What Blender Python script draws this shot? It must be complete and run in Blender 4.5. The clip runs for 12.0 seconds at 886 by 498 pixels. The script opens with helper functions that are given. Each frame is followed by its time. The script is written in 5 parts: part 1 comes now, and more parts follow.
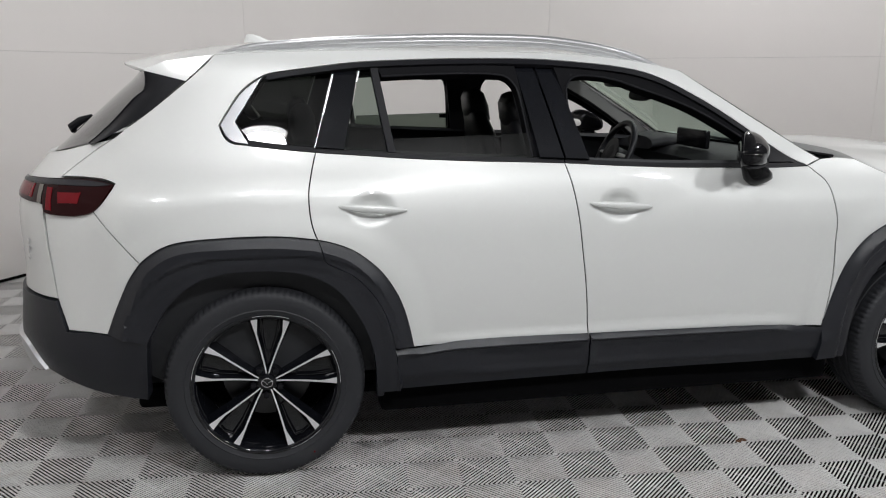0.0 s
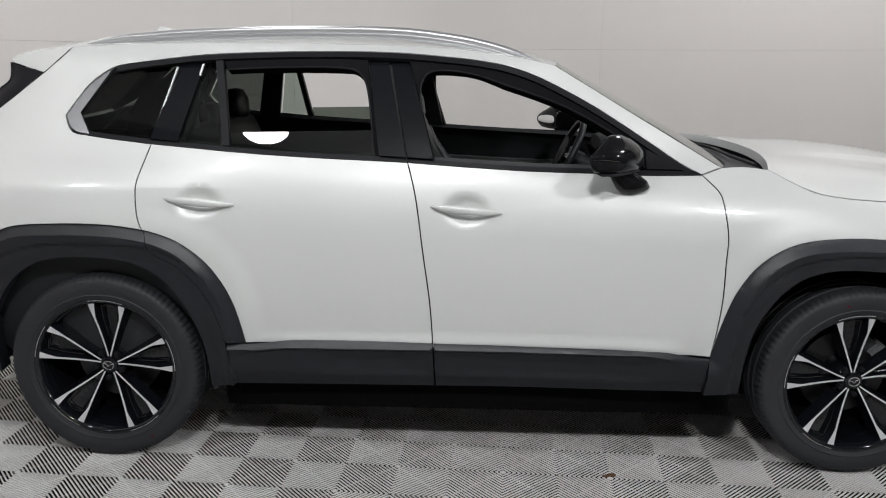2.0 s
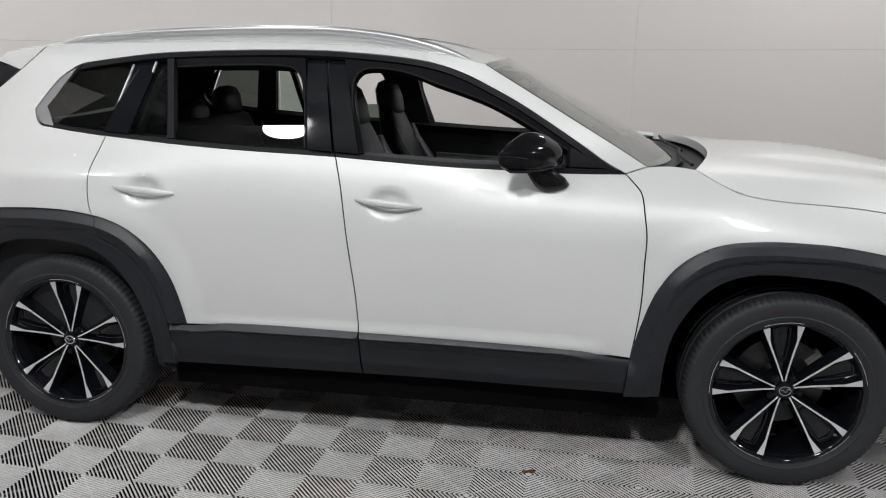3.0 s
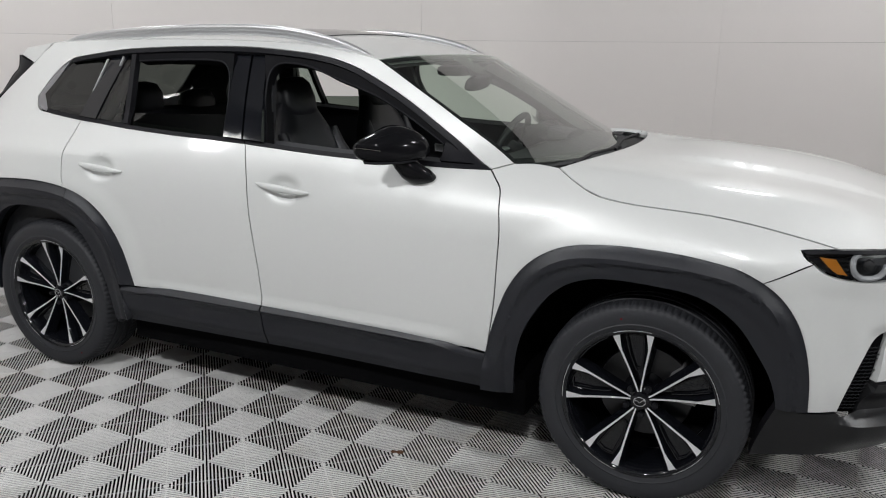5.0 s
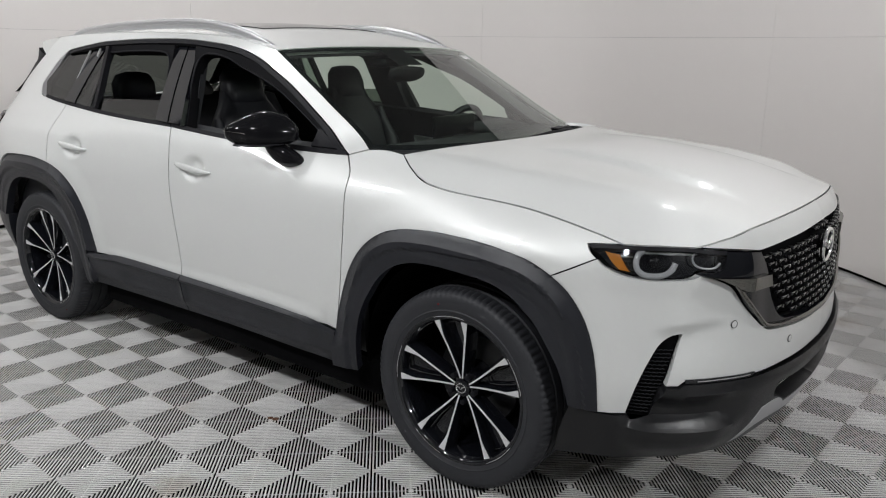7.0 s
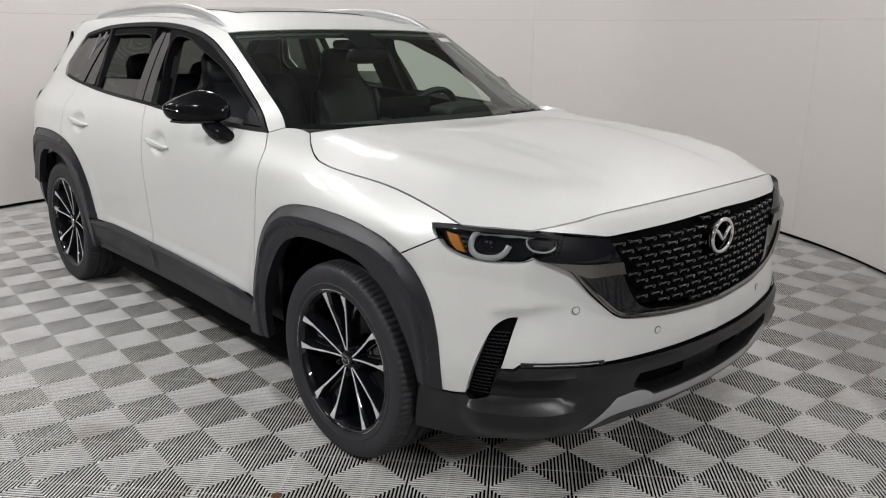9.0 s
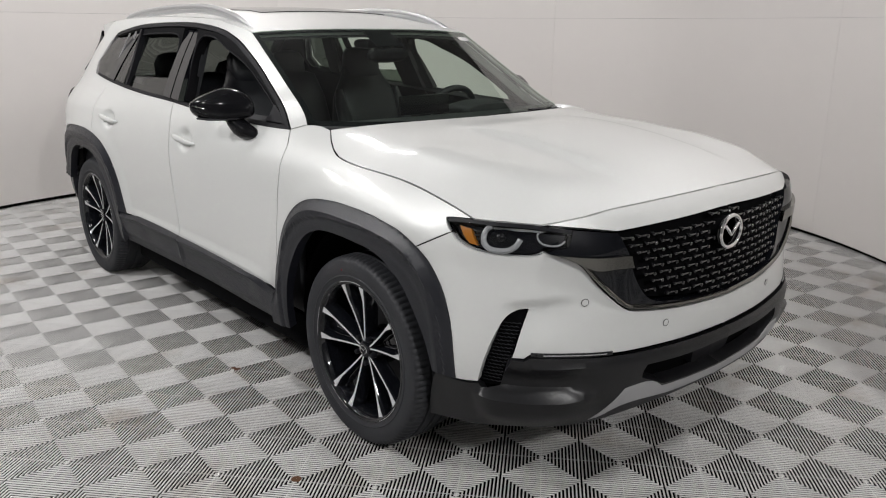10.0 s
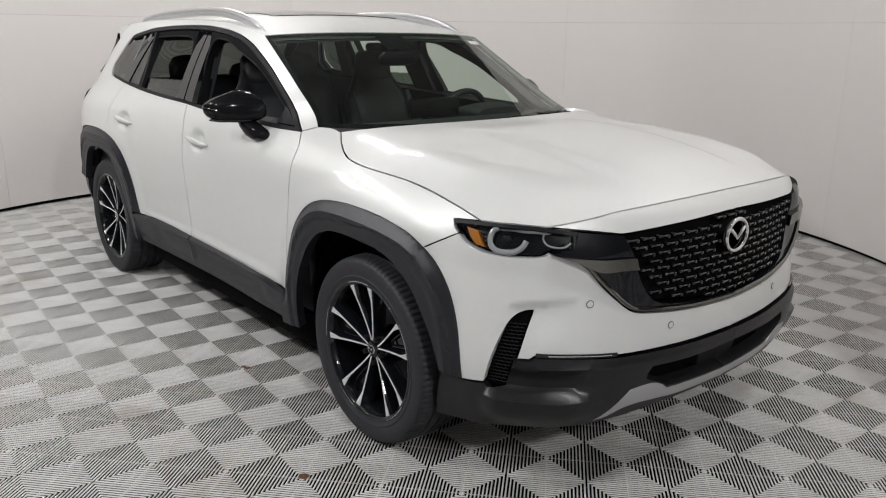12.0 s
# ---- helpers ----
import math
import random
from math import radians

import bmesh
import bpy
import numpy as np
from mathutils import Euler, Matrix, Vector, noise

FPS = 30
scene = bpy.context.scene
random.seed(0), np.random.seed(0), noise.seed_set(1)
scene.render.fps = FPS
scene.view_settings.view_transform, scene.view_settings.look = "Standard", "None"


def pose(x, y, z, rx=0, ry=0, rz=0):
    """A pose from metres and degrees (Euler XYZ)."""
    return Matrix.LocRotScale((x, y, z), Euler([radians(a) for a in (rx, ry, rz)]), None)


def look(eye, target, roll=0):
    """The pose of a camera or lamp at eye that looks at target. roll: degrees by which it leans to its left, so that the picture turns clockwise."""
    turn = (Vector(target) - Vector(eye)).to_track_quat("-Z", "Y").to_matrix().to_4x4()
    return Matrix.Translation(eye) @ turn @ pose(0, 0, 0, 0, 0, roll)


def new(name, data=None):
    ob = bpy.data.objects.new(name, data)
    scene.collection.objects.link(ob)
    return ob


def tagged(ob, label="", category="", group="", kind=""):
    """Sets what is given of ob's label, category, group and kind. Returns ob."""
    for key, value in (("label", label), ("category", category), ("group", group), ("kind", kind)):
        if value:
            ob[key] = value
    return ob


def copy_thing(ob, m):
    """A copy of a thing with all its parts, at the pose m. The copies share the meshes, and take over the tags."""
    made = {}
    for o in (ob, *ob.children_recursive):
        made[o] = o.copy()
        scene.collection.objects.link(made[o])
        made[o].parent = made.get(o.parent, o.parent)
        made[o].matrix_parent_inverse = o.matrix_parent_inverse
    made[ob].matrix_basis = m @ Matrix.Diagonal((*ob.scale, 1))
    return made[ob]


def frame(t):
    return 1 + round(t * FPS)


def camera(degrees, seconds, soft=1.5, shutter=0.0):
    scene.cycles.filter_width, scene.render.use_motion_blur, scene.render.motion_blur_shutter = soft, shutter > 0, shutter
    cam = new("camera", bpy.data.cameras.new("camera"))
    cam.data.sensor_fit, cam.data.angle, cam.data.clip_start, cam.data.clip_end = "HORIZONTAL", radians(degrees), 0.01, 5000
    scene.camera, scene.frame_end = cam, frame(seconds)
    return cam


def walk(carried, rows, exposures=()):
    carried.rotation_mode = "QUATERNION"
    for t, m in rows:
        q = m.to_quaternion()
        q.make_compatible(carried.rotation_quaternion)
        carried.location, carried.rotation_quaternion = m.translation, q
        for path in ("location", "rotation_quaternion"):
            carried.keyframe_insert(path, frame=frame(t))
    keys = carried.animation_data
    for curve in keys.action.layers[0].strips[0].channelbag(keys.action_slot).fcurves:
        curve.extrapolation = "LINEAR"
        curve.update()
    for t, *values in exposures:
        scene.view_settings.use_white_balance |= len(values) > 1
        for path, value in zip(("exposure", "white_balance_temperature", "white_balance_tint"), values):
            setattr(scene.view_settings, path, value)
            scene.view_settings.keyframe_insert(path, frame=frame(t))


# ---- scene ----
cam = camera(58.6, 12.0, soft=1.1)
PATH = [
    (0, (-1.313, -3.687, 1.49), (-0.928, -1.774, 1.051), 0.3),
    (0.5, (-1.023, -3.665, 1.501), (-0.731, -1.736, 1.059), 0.4),
    (1, (-0.687, -3.716, 1.501), (-0.501, -1.776, 1.054), 0.5),
    (1.5, (-0.381, -3.711, 1.494), (-0.303, -1.765, 1.039), 0.6),
    (2, (-0.062, -3.67, 1.516), (-0.112, -1.726, 1.049), 0.7),
    (2.5, (0.264, -3.724, 1.522), (0.098, -1.787, 1.053), 0.7),
    (3, (0.597, -3.688, 1.51), (0.294, -1.767, 1.044), 0.7),
    (5, (1.818, -3.459, 1.545), (1.021, -1.692, 1.051), 0.7),
    (5.5, (2.144, -3.41, 1.537), (1.247, -1.693, 1.037), 0.8),
    (6, (2.383, -3.263, 1.512), (1.389, -1.6, 1.013), 0.8),
    (6.5, (2.614, -3.103, 1.537), (1.537, -1.496, 1.032), 0.7),
    (7, (2.893, -2.952, 1.522), (1.724, -1.408, 1.024), 0.7),
    (9, (3.577, -2.426, 1.52), (2.169, -1.111, 0.984), 0.6),
    (9.5, (3.654, -2.45, 1.522), (2.223, -1.162, 0.982), 0.6),
    (10, (3.66, -2.464, 1.531), (2.214, -1.193, 0.988), 0.5),
    (10.5, (3.681, -2.472, 1.529), (2.227, -1.21, 0.991), 0.4),
    (11, (3.695, -2.48, 1.537), (2.236, -1.222, 1.0), 0.6),
    (11.5, (3.701, -2.472, 1.538), (2.235, -1.223, 1.001), 0.6),
    (12, (3.694, -2.472, 1.532), (2.226, -1.223, 0.997), 0.7),
]
walk(cam, [(t, look(eye, target, roll)) for t, eye, target, roll in PATH],
     [(0, 0.0, 6400, 10), (7.2, 0.0, 6400, 10), (8.8, 0.09, 6560, 11), (12, 0.09, 6560, 11)])

# ---- light: unseen globe lamps over and before the booth, most added as fill ----
# the first follows a reflection; the rest are tuned for brightness
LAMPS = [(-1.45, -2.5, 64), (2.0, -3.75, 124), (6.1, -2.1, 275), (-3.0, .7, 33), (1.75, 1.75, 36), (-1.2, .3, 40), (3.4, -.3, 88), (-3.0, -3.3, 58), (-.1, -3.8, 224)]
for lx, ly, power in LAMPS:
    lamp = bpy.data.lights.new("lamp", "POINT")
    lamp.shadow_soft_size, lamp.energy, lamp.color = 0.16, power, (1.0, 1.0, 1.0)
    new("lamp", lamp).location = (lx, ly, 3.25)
world = bpy.data.worlds.new("world")
scene.world = world
world.use_nodes = True
world.node_tree.nodes["Background"].inputs[0].default_value = (1.0, 1.0, 1.0, 1)
world.node_tree.nodes["Background"].inputs[1].default_value = 0.1


# ---- materials ----
def material(name, colour, rough=.5, metal=0.0, coat=0.0, coat_rough=.05, spec=.5, vary=0.0, scale=40.0, bump=0.0, bump_scale=300.0, stain=0.0, random_tone=0.0, emit=0.0, grime=None):
    m = bpy.data.materials.new(name)
    m.use_nodes = True
    nt = m.node_tree
    b = nt.nodes["Principled BSDF"]
    b.inputs["Base Color"].default_value = (*colour, 1)
    b.inputs["Roughness"].default_value, b.inputs["Metallic"].default_value = rough, metal
    b.inputs["Coat Weight"].default_value, b.inputs["Coat Roughness"].default_value = coat, coat_rough
    b.inputs["Specular IOR Level"].default_value = spec
    if emit:
        b.inputs["Emission Color"].default_value, b.inputs["Emission Strength"].default_value = (*colour, 1), emit
    at = nt.nodes.new("ShaderNodeTexCoord")
    src = at.outputs["Object"]
    tone = None

    def mult(a, c):
        n = nt.nodes.new("ShaderNodeMath")
        n.operation = "MULTIPLY"
        nt.links.new(a, n.inputs[0])
        nt.links.new(c, n.inputs[1])
        return n.outputs[0]

    def ranged(v, lo, hi):
        n = nt.nodes.new("ShaderNodeMapRange")
        nt.links.new(v, n.inputs[0])
        n.inputs["To Min"].default_value, n.inputs["To Max"].default_value = lo, hi
        return n.outputs[0]
    for amount, s in ((vary, scale), (stain, scale / 14)):
        if amount:
            n = nt.nodes.new("ShaderNodeTexNoise")
            n.inputs["Scale"].default_value, n.inputs["Detail"].default_value = s, 5
            nt.links.new(src, n.inputs["Vector"])
            v = ranged(n.outputs[0], 1 - amount, 1 + amount)
            tone = v if tone is None else mult(tone, v)
            if amount == vary:
                nt.links.new(ranged(n.outputs[0], max(rough - amount * .4, .02), min(rough + amount * .4, 1)), b.inputs["Roughness"])
    if random_tone:
        n = nt.nodes.new("ShaderNodeObjectInfo")
        v = ranged(n.outputs["Random"], 1 - random_tone, 1 + random_tone)
        tone = v if tone is None else mult(tone, v)
    if tone is not None:
        n = nt.nodes.new("ShaderNodeVectorMath")
        n.operation = "SCALE"
        n.inputs[0].default_value = colour
        if grime:      # brownish smudges, a hand to a stride across
            g, k, x = (nt.nodes.new(q) for q in ("ShaderNodeTexNoise", "ShaderNodeMapRange", "ShaderNodeMix"))
            g.inputs["Scale"].default_value, g.inputs["Detail"].default_value, g.inputs["Roughness"].default_value = 1.7, 6, .65
            w = nt.nodes.new("ShaderNodeNewGeometry")
            nt.links.new(w.outputs["Position"], g.inputs["Vector"])
            nt.links.new(g.outputs[0], k.inputs[0])
            k.inputs["From Min"].default_value, k.inputs["From Max"].default_value = .56, .80
            x.data_type = "RGBA"
            x.inputs["A"].default_value, x.inputs["B"].default_value = (*colour, 1), (*grime, 1)
            nt.links.new(k.outputs[0], x.inputs["Factor"])
            nt.links.new(x.outputs["Result"], n.inputs[0])
        nt.links.new(tone, n.inputs["Scale"])
        nt.links.new(n.outputs[0], b.inputs["Base Color"])
    if bump:
        n = nt.nodes.new("ShaderNodeTexNoise")
        n.inputs["Scale"].default_value, n.inputs["Detail"].default_value = bump_scale, 3
        nt.links.new(src, n.inputs["Vector"])
        k = nt.nodes.new("ShaderNodeBump")
        k.inputs["Strength"].default_value, k.inputs["Distance"].default_value = bump, .002
        nt.links.new(n.outputs[0], k.inputs["Height"])
        nt.links.new(k.outputs[0], b.inputs["Normal"])
    return m


def glass(name, tint, base=.05, power=5.0, gloss=1.0):
    """Thin glass: tinted see-through with a mirror gloss that grows towards grazing views, alike from both sides."""
    m = bpy.data.materials.new(name)
    m.use_nodes = True
    nt = m.node_tree
    nt.nodes.remove(nt.nodes["Principled BSDF"])
    out = nt.nodes["Material Output"]
    see, shine, mix, fr = (nt.nodes.new(k) for k in ("ShaderNodeBsdfTransparent", "ShaderNodeBsdfGlossy", "ShaderNodeMixShader", "ShaderNodeLayerWeight"))
    see.inputs[0].default_value = (*tint, 1)
    shine.inputs[0].default_value, shine.inputs["Roughness"].default_value = (gloss, gloss, gloss, 1), .01
    fr.inputs["Blend"].default_value = .5
    up, fit = nt.nodes.new("ShaderNodeMath"), nt.nodes.new("ShaderNodeMath")
    up.operation, fit.operation = "POWER", "MULTIPLY_ADD"
    up.inputs[1].default_value = power
    fit.inputs[1].default_value, fit.inputs[2].default_value = 1 - base, base
    nt.links.new(fr.outputs["Facing"], up.inputs[0])
    nt.links.new(up.outputs[0], fit.inputs[0])
    nt.links.new(fit.outputs[0], mix.inputs[0])
    nt.links.new(see.outputs[0], mix.inputs[1])
    nt.links.new(shine.outputs[0], mix.inputs[2])
    nt.links.new(mix.outputs[0], out.inputs[0])
    return m


PAINT = material("pearl_paint", (.668, .677, .664), rough=.42, coat=.7, coat_rough=.06, metal=.17, vary=.012, scale=900, stain=.01)
CLAD = material("cladding", (.0100, .0108, .0148), rough=.37, spec=.45, bump=.25, bump_scale=900, vary=.12, scale=30)
BUMPER = material("bumper_plastic", (.011, .011, .012), rough=.32, spec=.4, bump=.10, bump_scale=900, vary=.10, scale=30)
GLOSS = material("gloss_black", (.0055, .006, .008), rough=.06)
PIANO = material("piano_black", (.008, .008, .009), rough=.07, spec=.6, coat=1.0, coat_rough=.05)
CAP = material("mirror_cap_black", (.006, .006, .007), rough=.09, spec=.16)
TRIM = material("black_trim", (.008, .008, .010), rough=.48, spec=.14, vary=.08, scale=60)
RUBBER = material("tyre_rubber", (.0205, .0214, .0250), rough=.58, spec=.4, vary=.18, scale=25, bump=.2, bump_scale=500)
MACHINED = material("machined_alloy", (.84, .84, .85), rough=.42, metal=.6, vary=.04, scale=300)
CHROME = material("chrome", (.82, .82, .83), rough=.08, metal=1.0)
SATIN = material("satin_alloy", (.55, .55, .56), rough=.34, metal=.75, vary=.04, scale=200)
SILVER = material("silver_paint", (.52, .52, .53), rough=.38, metal=.55, vary=.03, scale=300)
GARNISH = material("satin_garnish", (.27, .27, .28), rough=.34, metal=.85, vary=.04, scale=200)
SMOKED = material("smoked_chrome", (.20, .195, .18), rough=.14, metal=1.0)
# near-black of liners and openings, and of the shade tubes in panel gaps
DARK = material("dark_cavity", (.004, .004, .0045), rough=.9, spec=.04)
# darker than the trim: shade of the recessed window frames put into colour
SHADED_FRAME = material("shaded_window_frame", (.005, .005, .006), rough=.7, spec=.08)
LEATHER = material("black_leather", (.0115, .0122, .0158), rough=.44, vary=.10, scale=60, bump=.35, bump_scale=420)
SOFT = material("soft_trim", (.018, .019, .022), rough=.62, bump=.3, bump_scale=600, vary=.08, scale=50)
PALE = material("pale_pillar_cloth", (.30, .30, .29), rough=.95, bump=.3, bump_scale=900, vary=.05, scale=80)
LINER = material("headliner_cloth", (.055, .055, .058), rough=.95, bump=.3, bump_scale=900, vary=.06, scale=80)
DISC = material("brake_iron", (.07, .07, .072), rough=.45, metal=.9, vary=.12, scale=80)
CALIPER = material("cast_caliper", (.32, .32, .32), rough=.5, metal=.6, vary=.1, scale=120)
AMBER = material("amber_lens", (.36, .125, .008), rough=.18, coat=1.0)
RED = material("red_lens", (.14, .003, .007), rough=.10, spec=.2)
DARKRED = material("dark_red_lens", (.016, .0015, .002), rough=.05, spec=.12)
DRL = material("light_guide", (.27, .275, .28), rough=.3, coat=.6)
SCREEN = material("dark_screen", (.004, .004, .005), rough=.25, spec=.2)
STICKER = material("white_sticker", (.75, .75, .74), rough=.5)
WALL = material("wall_panel", (.700, .672, .650), rough=.55, vary=.012, scale=6, stain=.02, random_tone=.012, bump=.06, bump_scale=120)
WALL_DARK = material("wall_base_gap", (.006, .0055, .005), rough=.9, spec=.1)
HALL_CEIL = material("dark_hall_ceiling", (.07, .07, .07), rough=.9, vary=.05, scale=6)
HALL = material("hall_wall", (.12, .12, .12), rough=.8, vary=.03, scale=8, stain=.03)
# grey of the disc added over the booth, tuned for reflections
BOOTH_DARK = material("hall_ceiling", (.10, .10, .10), rough=.9, vary=.03, scale=8)
TILE = material("floor_tile_plastic", (.62, .612, .60), rough=.45, vary=.10, scale=60, stain=.10, grime=(.36, .30, .24), random_tone=.05, bump=.15, bump_scale=250)
# near-black, so that shade between the ribs is put into the colour
TILE_GAP_SHADE = material("tile_gap_shade", (.005, .005, .005), rough=.9, spec=.05, vary=.1, scale=20)
RUST = material("rusty_mark", (.10, .045, .02), rough=.9, vary=.3, scale=200)
GREENGLASS = glass("windscreen_glass", (.63, .745, .65), .055, 4.4)
DEEP = glass("deep_tinted_glass", (.10, .11, .10))
VENTTINT = glass("vent_glass", (.40, .46, .41))
PRIVACY = glass("privacy_glass", (.19, .22, .19))
CLEAR = glass("lamp_cover", (.88, .89, .90), .03)
MIRROR = material("mirror_glass", (.86, .87, .87), rough=.02, metal=1.0)
LAMPGLOW = material("lamp_bowl", (.9, .9, .88), rough=.6)


# ---- the car's outer shape: a plan curve pushed in and out along its normal by height profiles ----
def spline(xs, ys):
    """A smooth curve through points, one column or several."""
    xs, ys = np.asarray(xs, float), np.asarray(ys, float)
    h = np.diff(xs)
    sec = (ys[1:] - ys[:-1]) / (h if ys.ndim == 1 else h[:, None])
    m = np.empty_like(ys)
    w = h if ys.ndim == 1 else h[:, None]
    m[1:-1] = (sec[:-1] * w[1:] + sec[1:] * w[:-1]) / (w[1:] + w[:-1])
    m[0], m[-1] = 1.5 * sec[0] - 0.5 * m[1], 1.5 * sec[-1] - 0.5 * m[-2]

    def f(q):
        q = np.asarray(q, float)
        k = np.clip(np.searchsorted(xs, q) - 1, 0, len(xs) - 2)
        s = (q - xs[k]) / h[k]
        g = h[k]
        if ys.ndim > 1:
            s, g = s[..., None], g[..., None]
        return ((1 + 2 * s) * (1 - s) ** 2 * ys[k] + s * (1 - s) ** 2 * g * m[k]
                + s * s * (3 - 2 * s) * ys[k + 1] + s * s * (s - 1) * g * m[k + 1])
    return f


PLAN = np.array([(-2.36, 0), (-2.34, .35), (-2.28, .61), (-2.15, .785), (-1.95, .875), (-1.6, .917), (-1.2, .922), (-.6, .907), (0, .900),
                 (.6, .907), (1.1, .915), (1.5, .910), (1.85, .885), (2.03, .855), (2.14, .78), (2.235, .645), (2.325, .32), (2.35, 0)])
PLAN_U = np.r_[0, np.cumsum(np.hypot(*np.diff(PLAN, axis=0).T))]
PLAN_U -= PLAN_U[8]
plan_at = spline(PLAN_U, PLAN)
LEVELS = [.20, .35, .50, .65, .80, .92, 1.02, 1.10, 1.16, 1.30, 1.44, 1.53, 1.60]
PROFILES = [
    (PLAN_U[0], (-.15, -.05, 0, -.01, -.03, -.035, -.05, -.10, -.16, -.27, -.37, -.44, -.50)),
    (PLAN_U[3], (-.15, -.05, 0, -.01, -.02, -.025, -.04, -.075, -.12, -.22, -.31, -.37, -.44)),
    (PLAN_U[5], (-.06, -.03, -.010, -.003, 0, 0, -.012, -.042, -.086, -.163, -.235, -.28, -.35)),
    (PLAN_U[7], (-.06, -.03, -.012, -.003, 0, -.004, -.020, -.044, -.072, -.138, -.195, -.240, -.315)),
    (PLAN_U[8], (-.06, -.03, -.010, -.003, 0, -.006, -.026, -.050, -.078, -.138, -.195, -.238, -.315)),
]
PROFILES += [
    (PLAN_U[10], (-.05, -.010, .003, .002, 0, -.008, -.042, -.112, -.182, -.26, -.35, -.43, -.51)),
    (PLAN_U[12], (-.06, -.02, 0, 0, 0, -.003, -.080, -.200, -.28, -.35, -.4, -.43, -.45)),
    (PLAN_U[14], (-.12, -.02, .012, .006, -.008, -.015, -.075, -.200, -.28, -.35, -.4, -.43, -.45)),
    (PLAN_U[17], (-.12, -.03, .005, .005, -.005, -.02, -.07, -.2, -.28, -.35, -.4, -.43, -.45)),
]
profile_at = spline(LEVELS, np.array([p for _, p in PROFILES]).T)
PROFILE_U = np.array([u for u, _ in PROFILES])


def shell(u, z, out=0.0):
    """Points of the right-hand side of the car for arrays of u (along the plan) and z, pushed out by out."""
    u, z = np.atleast_1d(np.asarray(u, float)), np.atleast_1d(np.asarray(z, float))
    c, e = plan_at(u), 1e-3
    t = (plan_at(u + e) - plan_at(u - e)) / (2 * e)
    n = np.stack([-t[:, 1], t[:, 0]], -1) / np.hypot(t[:, 0], t[:, 1])[:, None]
    rows = profile_at(z)
    k = np.clip(np.searchsorted(PROFILE_U, u) - 1, 0, len(PROFILE_U) - 2)
    s = ((u - PROFILE_U[k]) / (PROFILE_U[k + 1] - PROFILE_U[k])).clip(0, 1)
    s = s * s * (3 - 2 * s)
    i = np.arange(len(u))
    d = rows[i, k] * (1 - s) + rows[i, k + 1] * s
    p = c + n * (d + out)[:, None]
    return np.stack([p[:, 0], -p[:, 1], z], -1)


# ---- builders ----
from mathutils.geometry import delaunay_2d_cdt


def mesh_data(name, verts, faces, mat, smooth=True, weld=0.0, sharp=38):
    me = bpy.data.meshes.new(name)
    me.from_pydata([tuple(map(float, v)) for v in verts], [], [tuple(map(int, f)) for f in faces])
    if weld:
        bm = bmesh.new()
        bm.from_mesh(me)
        bmesh.ops.remove_doubles(bm, verts=bm.verts, dist=weld)
        bm.to_mesh(me)
        bm.free()
    me.materials.append(mat)
    me.shade_smooth() if smooth else me.shade_flat()
    if smooth:
        me.set_sharp_from_angle(angle=radians(sharp))
    return me


def part(name, shape, mat, parent=None, label="", smooth=True, weld=0.0, sharp=38):
    """One mesh object under a thing or a part; shape is (verts, faces)."""
    ob = new(name, mesh_data(name, shape[0], shape[1], mat, smooth, weld, sharp))
    ob.parent = parent
    return tagged(ob, label)


def thing(name, label, category, at=(0, 0, 0), group="", kind=""):
    ob = new(name)
    ob.location = at
    ob.empty_display_size = .2
    return tagged(ob, label, category, group, kind)


def flipped(shape):
    """The mirror image across the car's middle plane."""
    v = np.array(shape[0], float) * (1, -1, 1)
    return v, [tuple(reversed(f)) for f in shape[1]]


def joined(*shapes):
    vs, fs, n = [], [], 0
    for v, f in shapes:
        vs.append(np.array(v, float).reshape(-1, 3))
        fs += [tuple(i + n for i in q) for q in f]
        n += len(vs[-1])
    return np.concatenate(vs), fs


def smooth_run(pts, step=.015):
    """Points along a smooth curve through pts."""
    p = np.array(pts, float)
    if len(p) == 2:
        n = max(int(np.hypot(*(p[1] - p[0])) / step), 1)
        return p[0] + (p[1] - p[0]) * np.linspace(0, 1, n + 1)[:, None]
    t = np.r_[0, np.cumsum(np.sqrt(np.linalg.norm(np.diff(p, axis=0), axis=1)) + 1e-9)]
    f = spline(t, p)
    q = f(np.linspace(0, t[-1], 40 * len(p)))
    d = np.r_[0, np.cumsum(np.linalg.norm(np.diff(q, axis=0), axis=1))]
    n = max(int(d[-1] / step), 2)
    at = np.linspace(0, d[-1], n + 1)
    return np.stack([np.interp(at, d, q[:, k]) for k in range(q.shape[1])], -1)


def outline(*runs, step=.015):
    """A closed outline from smooth runs that meet in corners."""
    out = []
    for r in runs:
        for q in smooth_run(r, step):
            if not out or np.hypot(*(q - out[-1])) > 1e-4:
                out.append(q)
    if np.hypot(*(out[0] - out[-1])) < 1e-4:
        out.pop()
    p = np.array(out)
    a = np.sum(p[:, 0] * np.roll(p[:, 1], -1) - np.roll(p[:, 0], -1) * p[:, 1])
    return p if a > 0 else p[::-1]


def within(poly, q):
    x, y = q[:, 0], q[:, 1]
    hit = np.zeros(len(q), bool)
    for (x0, y0), (x1, y1) in zip(poly, np.roll(poly, -1, 0)):
        if y0 != y1:
            hit ^= ((y0 > y) != (y1 > y)) & (x < (x1 - x0) * (y - y0) / (y1 - y0) + x0)
    return hit


def shrunk(poly, gap):
    t = np.roll(poly, -1, 0) - np.roll(poly, 1, 0)
    n = np.stack([-t[:, 1], t[:, 0]], -1) / np.maximum(np.hypot(t[:, 0], t[:, 1]), 1e-9)[:, None]
    return poly + n * gap


